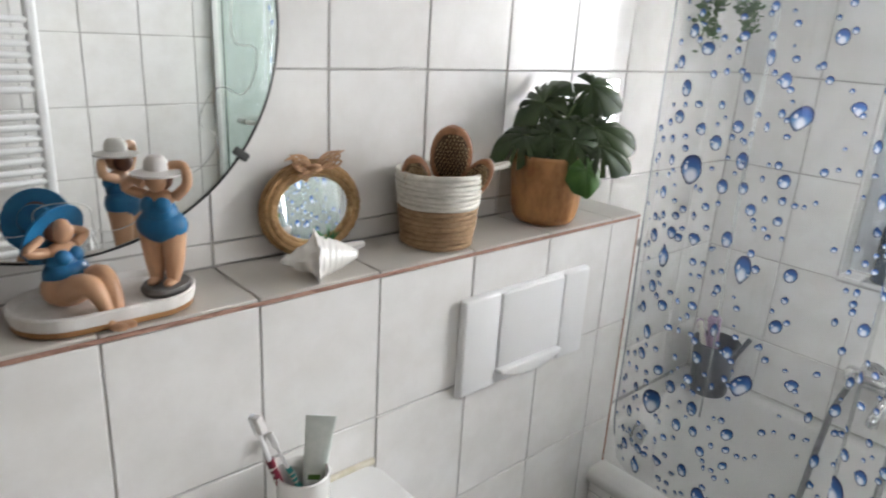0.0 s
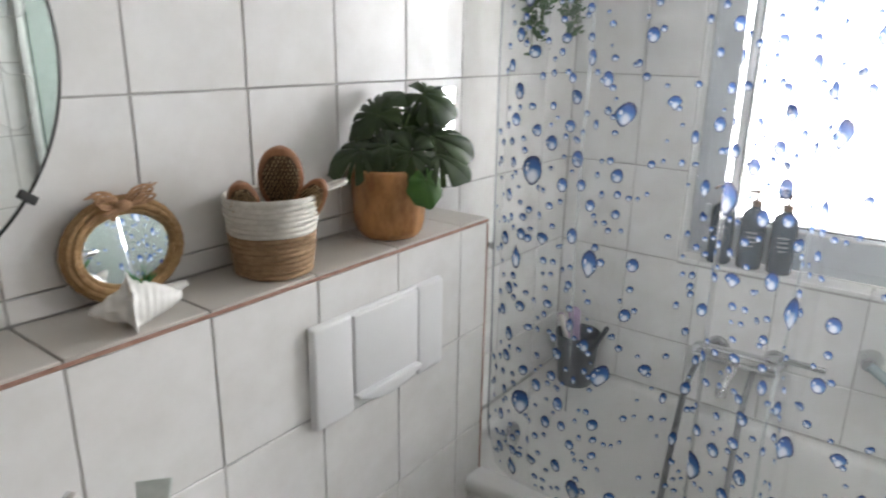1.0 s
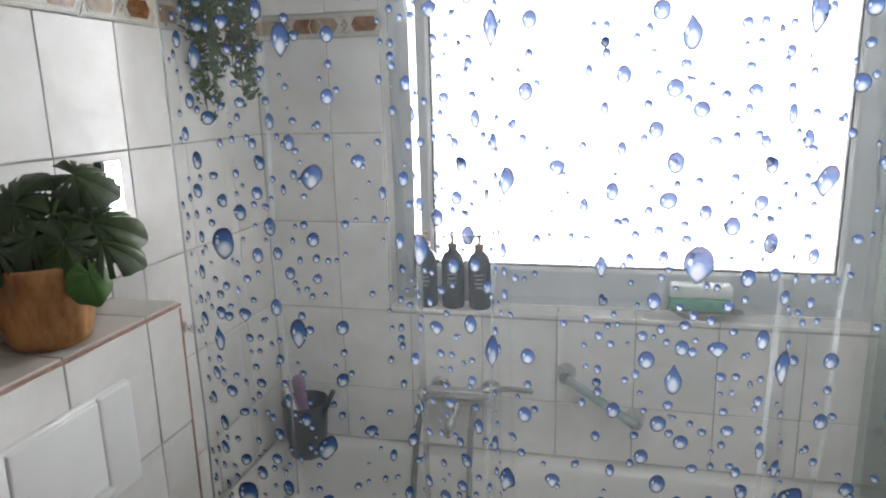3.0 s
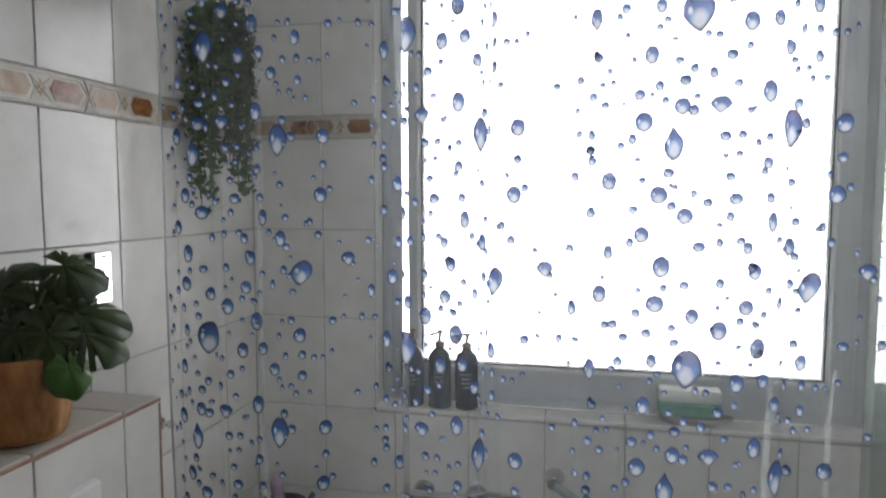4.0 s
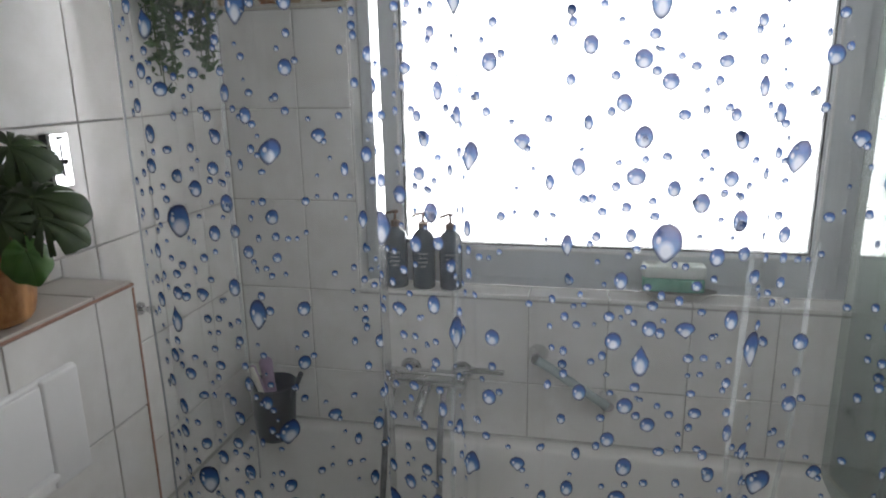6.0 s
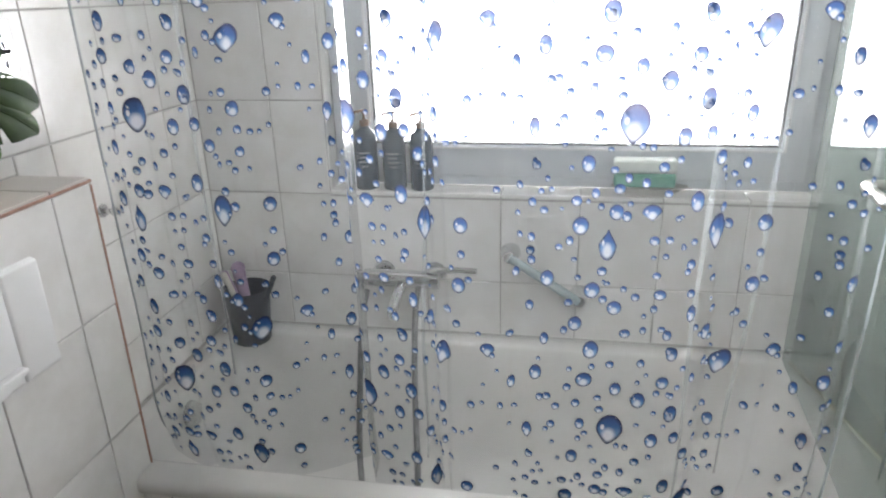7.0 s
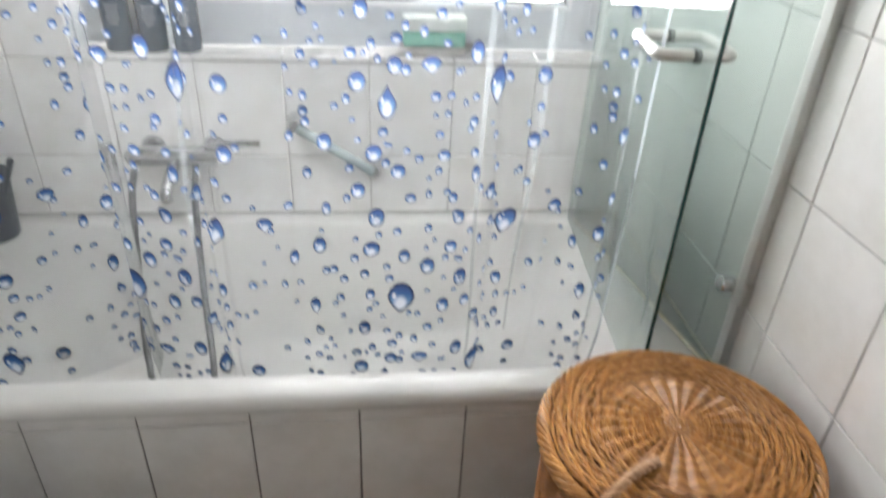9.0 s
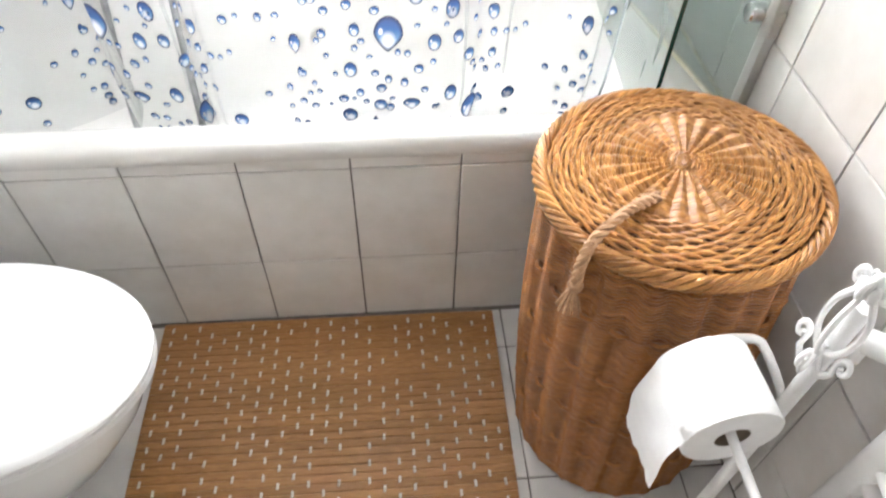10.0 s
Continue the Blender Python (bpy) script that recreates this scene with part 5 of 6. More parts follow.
def toothpaste(m):
    t = thing("toothpaste_tube", "rolled mint and white toothpaste tube standing in the mug", "tube", m)
    bm = bmesh.new()
    rows = []
    for i in range(11):
        z = 0.15 * i / 10
        q = i / 10
        rows.append([bm.verts.new((0.014 * (1 - q) * math.cos(a) + 0.0008 * math.cos(a) + 0.006 * q * q, (0.014 + 0.008 * q) * math.sin(a), z)) for a in (2 * math.pi * k / 20 for k in range(20))])
    for a, b in zip(rows, rows[1:]):
        for k in range(20):
            bm.faces.new((a[k], a[(k + 1) % 20], b[(k + 1) % 20], b[k]))
    bm.faces.new(rows[0][::-1]), bm.faces.new(rows[-1])
    part("body", bm, TUBE_MAT, t)
    for k in range(3):
        part("print_bar", box(0.0105 - 0.004 * k, 0.0112 - 0.004 * k, -0.010, 0.008 - 0.003 * k, 0.05 + 0.02 * k, 0.058 + 0.02 * k), LEAF_YOUNG, t)
    return t


wall_mirror()
tray()
standing_figurine()
seated_figurine()
rope_mirror()
conch()
rope_basket()
hairbrush("hairbrush", pose(0.070, -0.548, Z0 + 0.012, 10, 12, -38), 0.150, 0.050, "small wooden hairbrush standing in the rope basket")
hairbrush("hairbrush", pose(0.066, -0.500, Z0 + 0.012, -2, 12, -42), 0.198, 0.072, "large oval wooden hairbrush standing in the rope basket")
hairbrush("hairbrush", pose(0.070, -0.520, Z0 + 0.012, -32, 0, -60), 0.165, 0.045, "wooden brush leaning out of the rope basket")
monstera()
wall_gauge()
flush_plate()
washbasin()
toothbrush_mug()
toothbrush(pose(0.196, -0.884, 0.830, 14, -8, 20), BRUSH_RED, "worn white and dark red toothbrush")
toothbrush(pose(0.206, -0.855, 0.830, -24, 14, 160), TEAL, "teal and white toothbrush lying low in the mug").scale = (0.8, 0.8, 0.72)
toothpaste(pose(0.198, -0.852, 0.830, -6, -4, -30))


# ---- things at the bath ----
def bath_mixer():
    t = thing("bath_mixer", "chrome bath mixer tap with a hanging shower hose", "tap", pose(0.018, 0, -0.006))
    y = L - 0.055
    part("valve_body", tube([(0.47, y, 0.715), (0.66, y, 0.715)], 0.025, 16), CHROME, t)
    for x in (0.49, 0.64):
        part("rosette", lathe([(0.0, 0.012), (0.026, 0.010), (0.032, 0.0)], 24), CHROME, t, m=pose(x, L - 0.001, 0.715, 90, 0, 0))
        part("union", tube([(x, L - 0.004, 0.715), (x, y, 0.715)], 0.015, 14), CHROME, t)
    part("knob", lathe([(0.0, 0.030), (0.018, 0.030), (0.024, 0.022), (0.024, 0.0)], 20), CHROME, t, m=pose(0.47, y, 0.715, 0, -90, 0))
    part("lever", tube(smooth_path([(0.62, y, 0.735), (0.66, y - 0.02, 0.755), (0.77, y - 0.045, 0.765)], 5), 0.009, 10, flat=0.6), CHROME, t)
    part("spout", tube(smooth_path([(0.555, y, 0.70), (0.553, y - 0.05, 0.69), (0.55, y - 0.10, 0.665), (0.55, y - 0.105, 0.645)], 5), 0.014, 12), CHROME, t)
    hose = smooth_path([(0.60, y, 0.695), (0.595, y - 0.04, 0.60), (0.605, y - 0.12, 0.42), (0.63, y - 0.25, 0.20), (0.60, y - 0.30, 0.142), (0.50, y - 0.27, 0.138), (0.44, y - 0.15, 0.20), (0.43, y - 0.06, 0.42), (0.44, y - 0.03, 0.60), (0.462, y - 0.035, 0.69)], 10)
    part("hose", tube(hose, 0.0088, 8), HOSE, t, "grey metal shower hose")
    return t


def grab_bar():
    g = thing("grab_bar", "slanted clear grab bar on the tiles with chrome ends", "grab bar")
    a, b = Vector((0.870, L - 0.045, 0.780)), Vector((1.058, L - 0.045, 0.660))
    part("bar", tube([a, b], 0.0125, 14), TEAL_BAR, g, "pale green-grey translucent bar")
    for q in (a, b):
        part("flange", lathe([(0.0, 0.046), (0.016, 0.046), (0.020, 0.038), (0.026, 0.012), (0.028, 0.0)], 24), CHROME, g, m=pose(q.x, L - 0.001, q.z, 90, 0, 0))
    return g


def pump_bottle(x, y, high, label):
    b = thing("pump_bottle", label, "bottle", pose(x, y, WZ0 + 0.0005, 0, 0, 8), group="bottles on the window sill")
    part("body", lathe([(0.0, 0.0), (0.029, 0.0), (0.032, 0.004), (0.032, high * 0.68), (0.028, high * 0.76), (0.014, high * 0.82), (0.012, high * 0.86), (0.0, high * 0.86)], 28), BOTTLE, b)
    pump = part("pump", lathe([(0.013, high * 0.85), (0.014, high * 0.86), (0.014, high * 0.92), (0.006, high * 0.93), (0.004, high * 0.94), (0.004, high * 1.02), (0.010, high * 1.03), (0.010, high * 1.06), (0.0, high * 1.07)], 20), PUMP, b, "brown pump head")
    part("nozzle", tube([(0, 0, high * 1.045), (-0.020, -0.020, high * 1.045), (-0.026, -0.026, high * 1.02)], 0.004, 8), PUMP, pump)
    for k, w in enumerate((0.030, 0.024, 0.030, 0.018)):
        bm = bmesh.new()
        n = 6
        rows = [[bm.verts.new((0.0325 * math.sin(a), -0.0325 * math.cos(a), high * (0.50 - 0.06 * k) + dz)) for a in (w / 0.032 * (i / n - 0.5) for i in range(n + 1))] for dz in (0, 0.004)]
        for i in range(n):
            bm.faces.new((rows[0][i], rows[0][i + 1], rows[1][i + 1], rows[1][i]))
        part("label_bar", bm, LABEL_INK, b)
    return b


def soap_dish():
    d = thing("soap_dish", "oval clear soap dish on the window sill", "soap dish", pose(1.225, 0.694, WZ0 + 0.0005))
    part("dish", lathe([(0.0, 0.0), (0.060, 0.0), (0.080, 0.014), (0.098, 0.021), (0.097, 0.024), (0.078, 0.0225), (0.0, 0.022)], 40, squash=0.36), SATIN, d, "grey oval dish")
    s = thing("sponge", "green and white household sponge lying on the soap dish", "sponge", pose(1.211, 0.692, WZ0 + 0.0245))
    part("scrub_layer", box(-0.076, 0.076, -0.024, 0.024, 0.0, 0.036, 0.006, 3), SPONGE_GREEN, s, "green lower layer")
    part("foam_layer", box(-0.078, 0.078, -0.025, 0.025, 0.0365, 0.072, 0.008, 3), SPONGE_WHITE, s, "white upper layer")
    return d


def bucket():
    b = thing("bath_bucket", "dark grey bucket holding brushes on the bath rim", "bucket", pose(0.132, 0.550, RIM + 0.002))
    part("wall", lathe([(0.0, 0.0), (0.050, 0.0), (0.053, 0.004), (0.065, 0.158), (0.068, 0.163), (0.066, 0.166), (0.062, 0.161), (0.049, 0.008), (0.0, 0.006)], 36), GREY_CUP, b)
    for k, (p, q, r, mt) in enumerate((((0.0, 0.0, 0.02), (-0.055, -0.03, 0.235), 0.008, COTTON), ((0.01, 0.0, 0.02), (0.115, -0.03, 0.235), 0.007, GREY_CUP), ((-0.01, 0.02, 0.02), (-0.03, 0.02, 0.24), 0.018, LILAC), ((0.01, 0.01, 0.02), (-0.07, 0.0, 0.225), 0.010, LILAC))):
        s = thing("bath_brush", "brush handle standing in the grey bucket", "brush", pose(0.132, 0.550, RIM + 0.010) @ Matrix.Scale(0.86, 4), group="brushes in the bucket")
        part("stick", tube([p, Vector(p).lerp(Vector(q), 0.7), q], r, 10, r_end=r * 1.25), mt, s)
        part("cap", ball(q, r * 1.3), mt, s)
    return b


def hanging_ivy():
    h = thing("hanging_ivy", "bushy artificial ivy hanging in the corner", "hanging plant", pose(0.085, 0.36, 1.90))
    rnd = random.Random(21)
    part("planter", lathe([(0.0, -0.05), (0.040, -0.05), (0.052, 0.0), (0.055, 0.035), (0.050, 0.035), (0.046, 0.0), (0.0, -0.01)], 24), GREY_CUP, h, "dark wall planter")
    part("bracket", tube([(-0.083, 0, 0.03), (-0.04, 0, 0.03)], 0.006, 8), RUBBER, h)
    leaf = bmesh.new()
    stems = 46
    for k in range(stems):
        a = rnd.uniform(0, 6.283)
        out = rnd.uniform(0.03, 0.088)
        drop = rnd.uniform(0.10, 0.40) * (1.0 if math.sin(a) < 0.6 else 0.8)
        pts = smooth_path([(0.02 * math.cos(a), 0.02 * math.sin(a), 0.02), (0.75 * out * math.cos(a), 0.75 * out * math.sin(a), 0.055 + rnd.uniform(-0.02, 0.02)), (out * math.cos(a), out * math.sin(a), -0.25 * drop), (out * math.cos(a) * 0.9, out * math.sin(a) * 0.9, -drop)], 7)
        pts = [Vector((max(p.x, -0.076), p.y, p.z)) for p in pts]
        part("tendril", tube(pts, 0.0013, 4), STEM, h)
        for p in pts[3:]:
            for _ in range(4):
                c = p + Vector((rnd.gauss(0, 0.010), rnd.gauss(0, 0.011), rnd.gauss(0, 0.010)))
                c.x = max(c.x, -0.072)
                s = rnd.uniform(0.007, 0.015)
                r = Euler((rnd.uniform(0, 6.28), rnd.uniform(-0.9, 0.9), rnd.uniform(0, 6.28))).to_matrix()
                v = [leaf.verts.new(c + r @ Vector(q) * s) for q in ((-1, 0, 0), (-0.3, 0.55, 0.15), (0.5, 0.42, 0.1), (1.1, 0, -0.2), (0.5, -0.42, 0.1), (-0.3, -0.55, 0.15))]
                leaf.faces.new((v[0], v[1], v[2], v[3])), leaf.faces.new((v[0], v[3], v[4], v[5]))
    tagged(part("leaves", leaf, IVY, h, "small dull green leaves"), kind="stuff")
    return h


def wall_hook():
    k = thing("curtain_hook", "small chrome hook on the tiles", "hook", pose(0.0, 0.205, 1.02, 0, 90, 0))
    part("rosette", lathe([(0.0, 0.006), (0.014, 0.006), (0.016, 0.0)], 20), CHROME, k)
    part("peg", lathe([(0.0, 0.034), (0.010, 0.034), (0.011, 0.028), (0.006, 0.022), (0.006, 0.004)], 16), CHROME, k)
    r = thing("robe_hook", "small chrome hook below the window", "hook", pose(1.655, L - 0.001, 0.675, 90, 0, 0))
    part("rosette", lathe([(0.0, 0.006), (0.012, 0.006), (0.014, 0.0)], 20), CHROME, r)
    part("hook", tube(smooth_path([(0, 0, 0.004), (0, 0, 0.03), (0, -0.014, 0.04), (0, -0.022, 0.03)], 5), 0.004, 8), CHROME, r)


# ---- toilet, basket, mat, paper stand, radiator ----
def toilet():
    t = thing("toilet", "white wall-hung toilet with its lid down", "toilet", pose(0, -0.405, 0))

    def outline(grow, back=0.165, front=0.735, half=0.192, n=64):
        pts = []
        for k in range(n):
            a = 2 * math.pi * k / n
            c, s = math.cos(a), math.sin(a)
            cx = 0.45
            rx = (front - cx if c > 0 else cx - back) + grow
            e = 1.0 if c > 0 else 0.55
            pts.append((cx + rx * math.copysign(abs(c) ** e, c), (half + grow) * math.copysign(abs(s) ** (1.0 if c > 0 else 0.7), s)))
        return pts

    def stack(rows):
        bm = bmesh.new()
        made = [[bm.verts.new((x, y, z)) for x, y in outline(g, *o)] for g, z, *o in rows]
        for a, b in zip(made, made[1:]):
            for k in range(len(a)):
                bm.faces.new((a[k], a[(k + 1) % len(a)], b[(k + 1) % len(a)], b[k]))
        bm.faces.new(made[0][::-1]), bm.faces.new(made[-1])
        return bm

    part("bowl", stack([(0.0, 0.085, 0.152, 0.40, 0.10), (0.0, 0.10, 0.152, 0.50, 0.12), (0.0, 0.20, 0.152, 0.62, 0.15), (0.0, 0.30, 0.152, 0.685, 0.175), (0.0, 0.37, 0.152, 0.71, 0.183), (-0.004, 0.392, 0.152, 0.71, 0.183)]), CERAMIC, t)
    part("seat", stack([(-0.006, 0.393), (0.0, 0.397), (0.0, 0.409), (-0.005, 0.412)]), PLASTIC, t)
    part("lid", stack([(-0.004, 0.4125), (0.001, 0.416), (0.002, 0.424), (-0.004, 0.431), (-0.018, 0.435), (-0.07, 0.4375), (-0.13, 0.438)]), PLASTIC, t)
    for y in (-0.08, 0.08):
        part("hinge", tube([(0.178, y - 0.02, 0.408), (0.178, y + 0.02, 0.408)], 0.012, 12), CHROME, t)
    return t


def laundry_basket():
    b = thing("laundry_basket", "round brown wicker laundry basket with a rope-handled lid", "laundry basket", pose(1.527, -0.330, 0.001, -1.9, -2.2, 0))
    H = 0.635
    stakes, rows = 22, 92

    def radius(z):
        return 0.182 + 0.010 * math.sin(math.pi * z / H)

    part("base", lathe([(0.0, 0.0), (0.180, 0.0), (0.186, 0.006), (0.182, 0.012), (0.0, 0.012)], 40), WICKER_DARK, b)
    part("liner", lathe([(radius(z) - 0.011, z) for z in [H * k / 8 for k in range(9)]], 40, caps=False), WICKER_GAP_SHADE, b, "dark sheet behind the weave, coloured as the shade in its gaps")
    n = stakes * 3
    for k in range(stakes):
        a = 2 * math.pi * k / stakes
        pts = [((radius(z) + 0.0002) * math.cos(a), (radius(z) + 0.0002) * math.sin(a), z) for z in [H * i / 8 for i in range(9)]]
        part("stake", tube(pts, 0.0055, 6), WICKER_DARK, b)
    for r in range(rows):
        z = 0.012 + (H - 0.03) * r / (rows - 1)
        band = r in (20, 38, 57, 75)
        bm = bmesh.new()
        for strand in range(2 if band else 1):
            pts = []
            for i in range(n * 2):
                a = 2 * math.pi * i / (n * 2)
                w = math.cos(stakes * a) if not band else math.cos(stakes * a + math.pi * strand)
                lift = 0.0062 * (abs(w) ** 0.7 * (1 if w > 0 else -1)) if not band else 0.006 * w
                rr = radius(z) + lift
                pts.append((rr * math.cos(a), rr * math.sin(a), z + 0.0005 * math.sin(7 * a + r)))
            tube(pts, 0.0034 if not band else 0.0046, 5, bm, closed=True)
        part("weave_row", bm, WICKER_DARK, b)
    # lid
    lid = thing("lid_part", "", "")
    lid.parent = b
    lid.name = "lid"
    lid.matrix_basis = pose(0, 0, H + 0.004)
    for key in ("label", "category"):
        if key in lid:
            del lid[key]
    R = 0.194

    def dome(q):
        return 0.034 - 0.018 * (q / R) ** 2

    part("lid_core", lathe([(0.0, dome(0) - 0.006)] + [(R * k / 10, dome(R * k / 10) - 0.006) for k in range(1, 11)] + [(R - 0.004, 0.0), (0.0, 0.004)], 48, caps=False), WICKER_GAP_SHADE, lid)
    ribs = 26
    for k in range(ribs):
        a = 2 * math.pi * k / ribs
        part("lid_rib", tube([(q * math.cos(a), q * math.sin(a), dome(q) - 0.0015) for q in (0.012, 0.06, 0.12, 0.186)], 0.0040, 5), WICKER, lid)
    for r in range(37):
        # fine rods near the middle, coarse ones towards the rim
        fine = r < 25
        q = 0.012 + 0.0043 * r if fine else 0.1200 + 0.0055 * (r - 25)
        m = ribs * 6
        pts = []
        for i in range(m):
            a = 2 * math.pi * i / m
            w = math.cos(ribs * a + 0.2 * math.sin(r * 2.1) + (0 if fine else math.pi * (r % 2) + 0.6 * math.sin(3 * a + r)))
            jig = 0.0006 * math.sin(13 * a + 2.3 * r) + (0 if fine else 0.0012 * math.sin(7 * a + 1.7 * r))
            pts.append(((q + jig) * math.cos(a), (q + jig) * math.sin(a), dome(q) + 0.0022 + (0.0026 * w * min(1.0, q / 0.05) if fine else 0.0006 + 0.0024 * w)))
        part("lid_weave", tube(pts, 0.0025 if fine else 0.0030, 6, closed=True), WICKER, lid)
    # braided rim
    for s in range(7):
        pts = []
        for i in range(150):
            a = 2 * math.pi * i / 150
            f = 11 * a + 2 * math.pi * s / 7 + 0.3 * math.sin(5 * a + s)
            pts.append(((R + 0.008 * math.cos(f)) * math.cos(a), (R + 0.008 * math.cos(f)) * math.sin(a), 0.010 + 0.010 * math.sin(f)))
        part("braid_strand", tube(pts, 0.0040, 6, closed=True), WICKER, lid)
    knot = bmesh.new()
    for k in range(5):
        q = 0.003 + 0.0035 * k
        tube([(q * math.cos(a), q * math.sin(a), dome(0) + 0.0045 + 0.0018 * math.cos(6 * a + math.pi * k)) for a in (2 * math.pi * i / 24 for i in range(24))], 0.0021, 5, knot, closed=True)
    for k in range(4):
        tube([(-0.012, (k - 1.5) * 0.0055, dome(0) + 0.003), (0.0, (k - 1.5) * 0.005, dome(0) + 0.0075), (0.012, (k - 1.5) * 0.0055, dome(0) + 0.003)], 0.0021, 5, knot)
    part("hub", knot, WICKER, lid, "lighter woven centre knot")
    return b, H, R, dome


def lid_rope(H, R, dome):
    r = thing("lid_rope", "short pale rope loop with a tassel on the basket lid", "rope")
    base = (1.508, -0.312, H + 0.005)
    ang = radians(-141)
    out = Vector((math.cos(ang), math.sin(ang), 0))
    c = Vector(base)
    path = smooth_path([c + out * 0.095 + Vector((0.012, 0, dome(0.1) + 0.008)), c + out * 0.12 + Vector((0, 0, dome(0.12) + 0.012)), c + out * 0.155 + Vector((-0.004, 0, 0.042)), c + out * 0.197 + Vector((-0.006, 0, 0.034)), c + out * 0.216 + Vector((-0.006, 0, 0.005)), c + out * 0.220 + Vector((-0.004, 0, -0.04))], 8)
    for s in range(3):
        pts = []
        for i, p in enumerate(path):
            d = (path[min(i + 1, len(path) - 1)] - path[max(i - 1, 0)]).normalized()
            u = d.orthogonal().normalized()
            f = 0.9 * i + 2 * math.pi * s / 3
            pts.append(p + 0.004 * (math.cos(f) * u + math.sin(f) * d.cross(u)))
        part("strand", tube(pts, 0.0046, 6), ROPE_PALE, r)
    e = path[-1]
    part("binding", lathe([(0.0, 0.006), (0.009, 0.005), (0.011, 0.0), (0.009, -0.006), (0.0, -0.007)], 14), ROPE_PALE, r, m=Matrix.Translation(e))
    rnd = random.Random(2)
    tas = bmesh.new()
    for k in range(26):
        a, w = rnd.uniform(0, 6.28), rnd.uniform(0.004, 0.022)
        side = Vector((math.cos(a), math.sin(a), 0))
        side -= out * min(0, side.dot(out)) * 0.8
        tube(smooth_path([e, e + side * w * 0.5 + Vector((0, 0, -0.022)), e + side * w + Vector((0, 0, -rnd.uniform(0.045, 0.062)))], 3), 0.0016, 4, tas)
    part("tassel", tas, ROPE_PALE, r, "frayed tassel")
    return r



def bamboo_mat():
    m = thing("bamboo_mat", "brown bamboo bath mat with pale stitches on the floor", "bath mat", pose(0.945, -0.325, 0.001, 0, 0, -0.6))
    w, d, n = 0.745, 0.53, 30
    pitch = d / n
    slat = mesh(box(-w / 2, w / 2, -pitch * 0.49, pitch * 0.49, 0.002, 0.0085, 0.0012, 1), BAMBOO)
    stitch = mesh(box(-0.0028, 0.0028, -0.0068, 0.0068, 0.0, 0.0016, 0.0008, 1), COTTON)
    for k in range(n):
        part("slat", slat, None, m, "brown bamboo slat" if k == 0 else "", m=pose(0, -d / 2 + (k + 0.5) * pitch, 0))
    dark_stitch = mesh(box(-0.0014, 0.0014, -0.005, 0.005, 0.0, 0.0012), WICKER_DARK)
    rnd = random.Random(4)
    for k in range(n):
        for j in range(25):
            if (j + (k % 2)) % 2 == 0:
                x = -w / 2 + 0.022 + j * (w - 0.044) / 24
                if k < n - 1 and (k * 5 + j * 3) % 4 in (1, 3):
                    part("stitch", dark_stitch, None, m, m=pose(x, -d / 2 + (k + 1) * pitch, 0.0078))
                elif k < n - 1 and rnd.random() < 0.8:
                    part("stitch", stitch, None, m, m=pose(x, -d / 2 + (k + 1) * pitch + rnd.uniform(-0.001, 0.001), 0.0078, 0, 0, rnd.uniform(-6, 6)))
    part("backing", box(-w / 2 + 0.004, w / 2 - 0.004, -d / 2 + 0.004, d / 2 - 0.004, 0.0, 0.002), RUBBER, m)
    return m


def curl(c, r0, r1, a0, a1, turn, n=16):
    """A spiral scroll in the plane turned by `turn` degrees about z."""
    ct, st = math.cos(radians(turn)), math.sin(radians(turn))
    out = []
    for i in range(n + 1):
        t = i / n
        a, r = radians(a0 + (a1 - a0) * t), r0 + (r1 - r0) * t
        u, v = r * math.cos(a), r * math.sin(a)
        out.append((c[0] + u * ct, c[1] + u * st, c[2] + v))
    return out


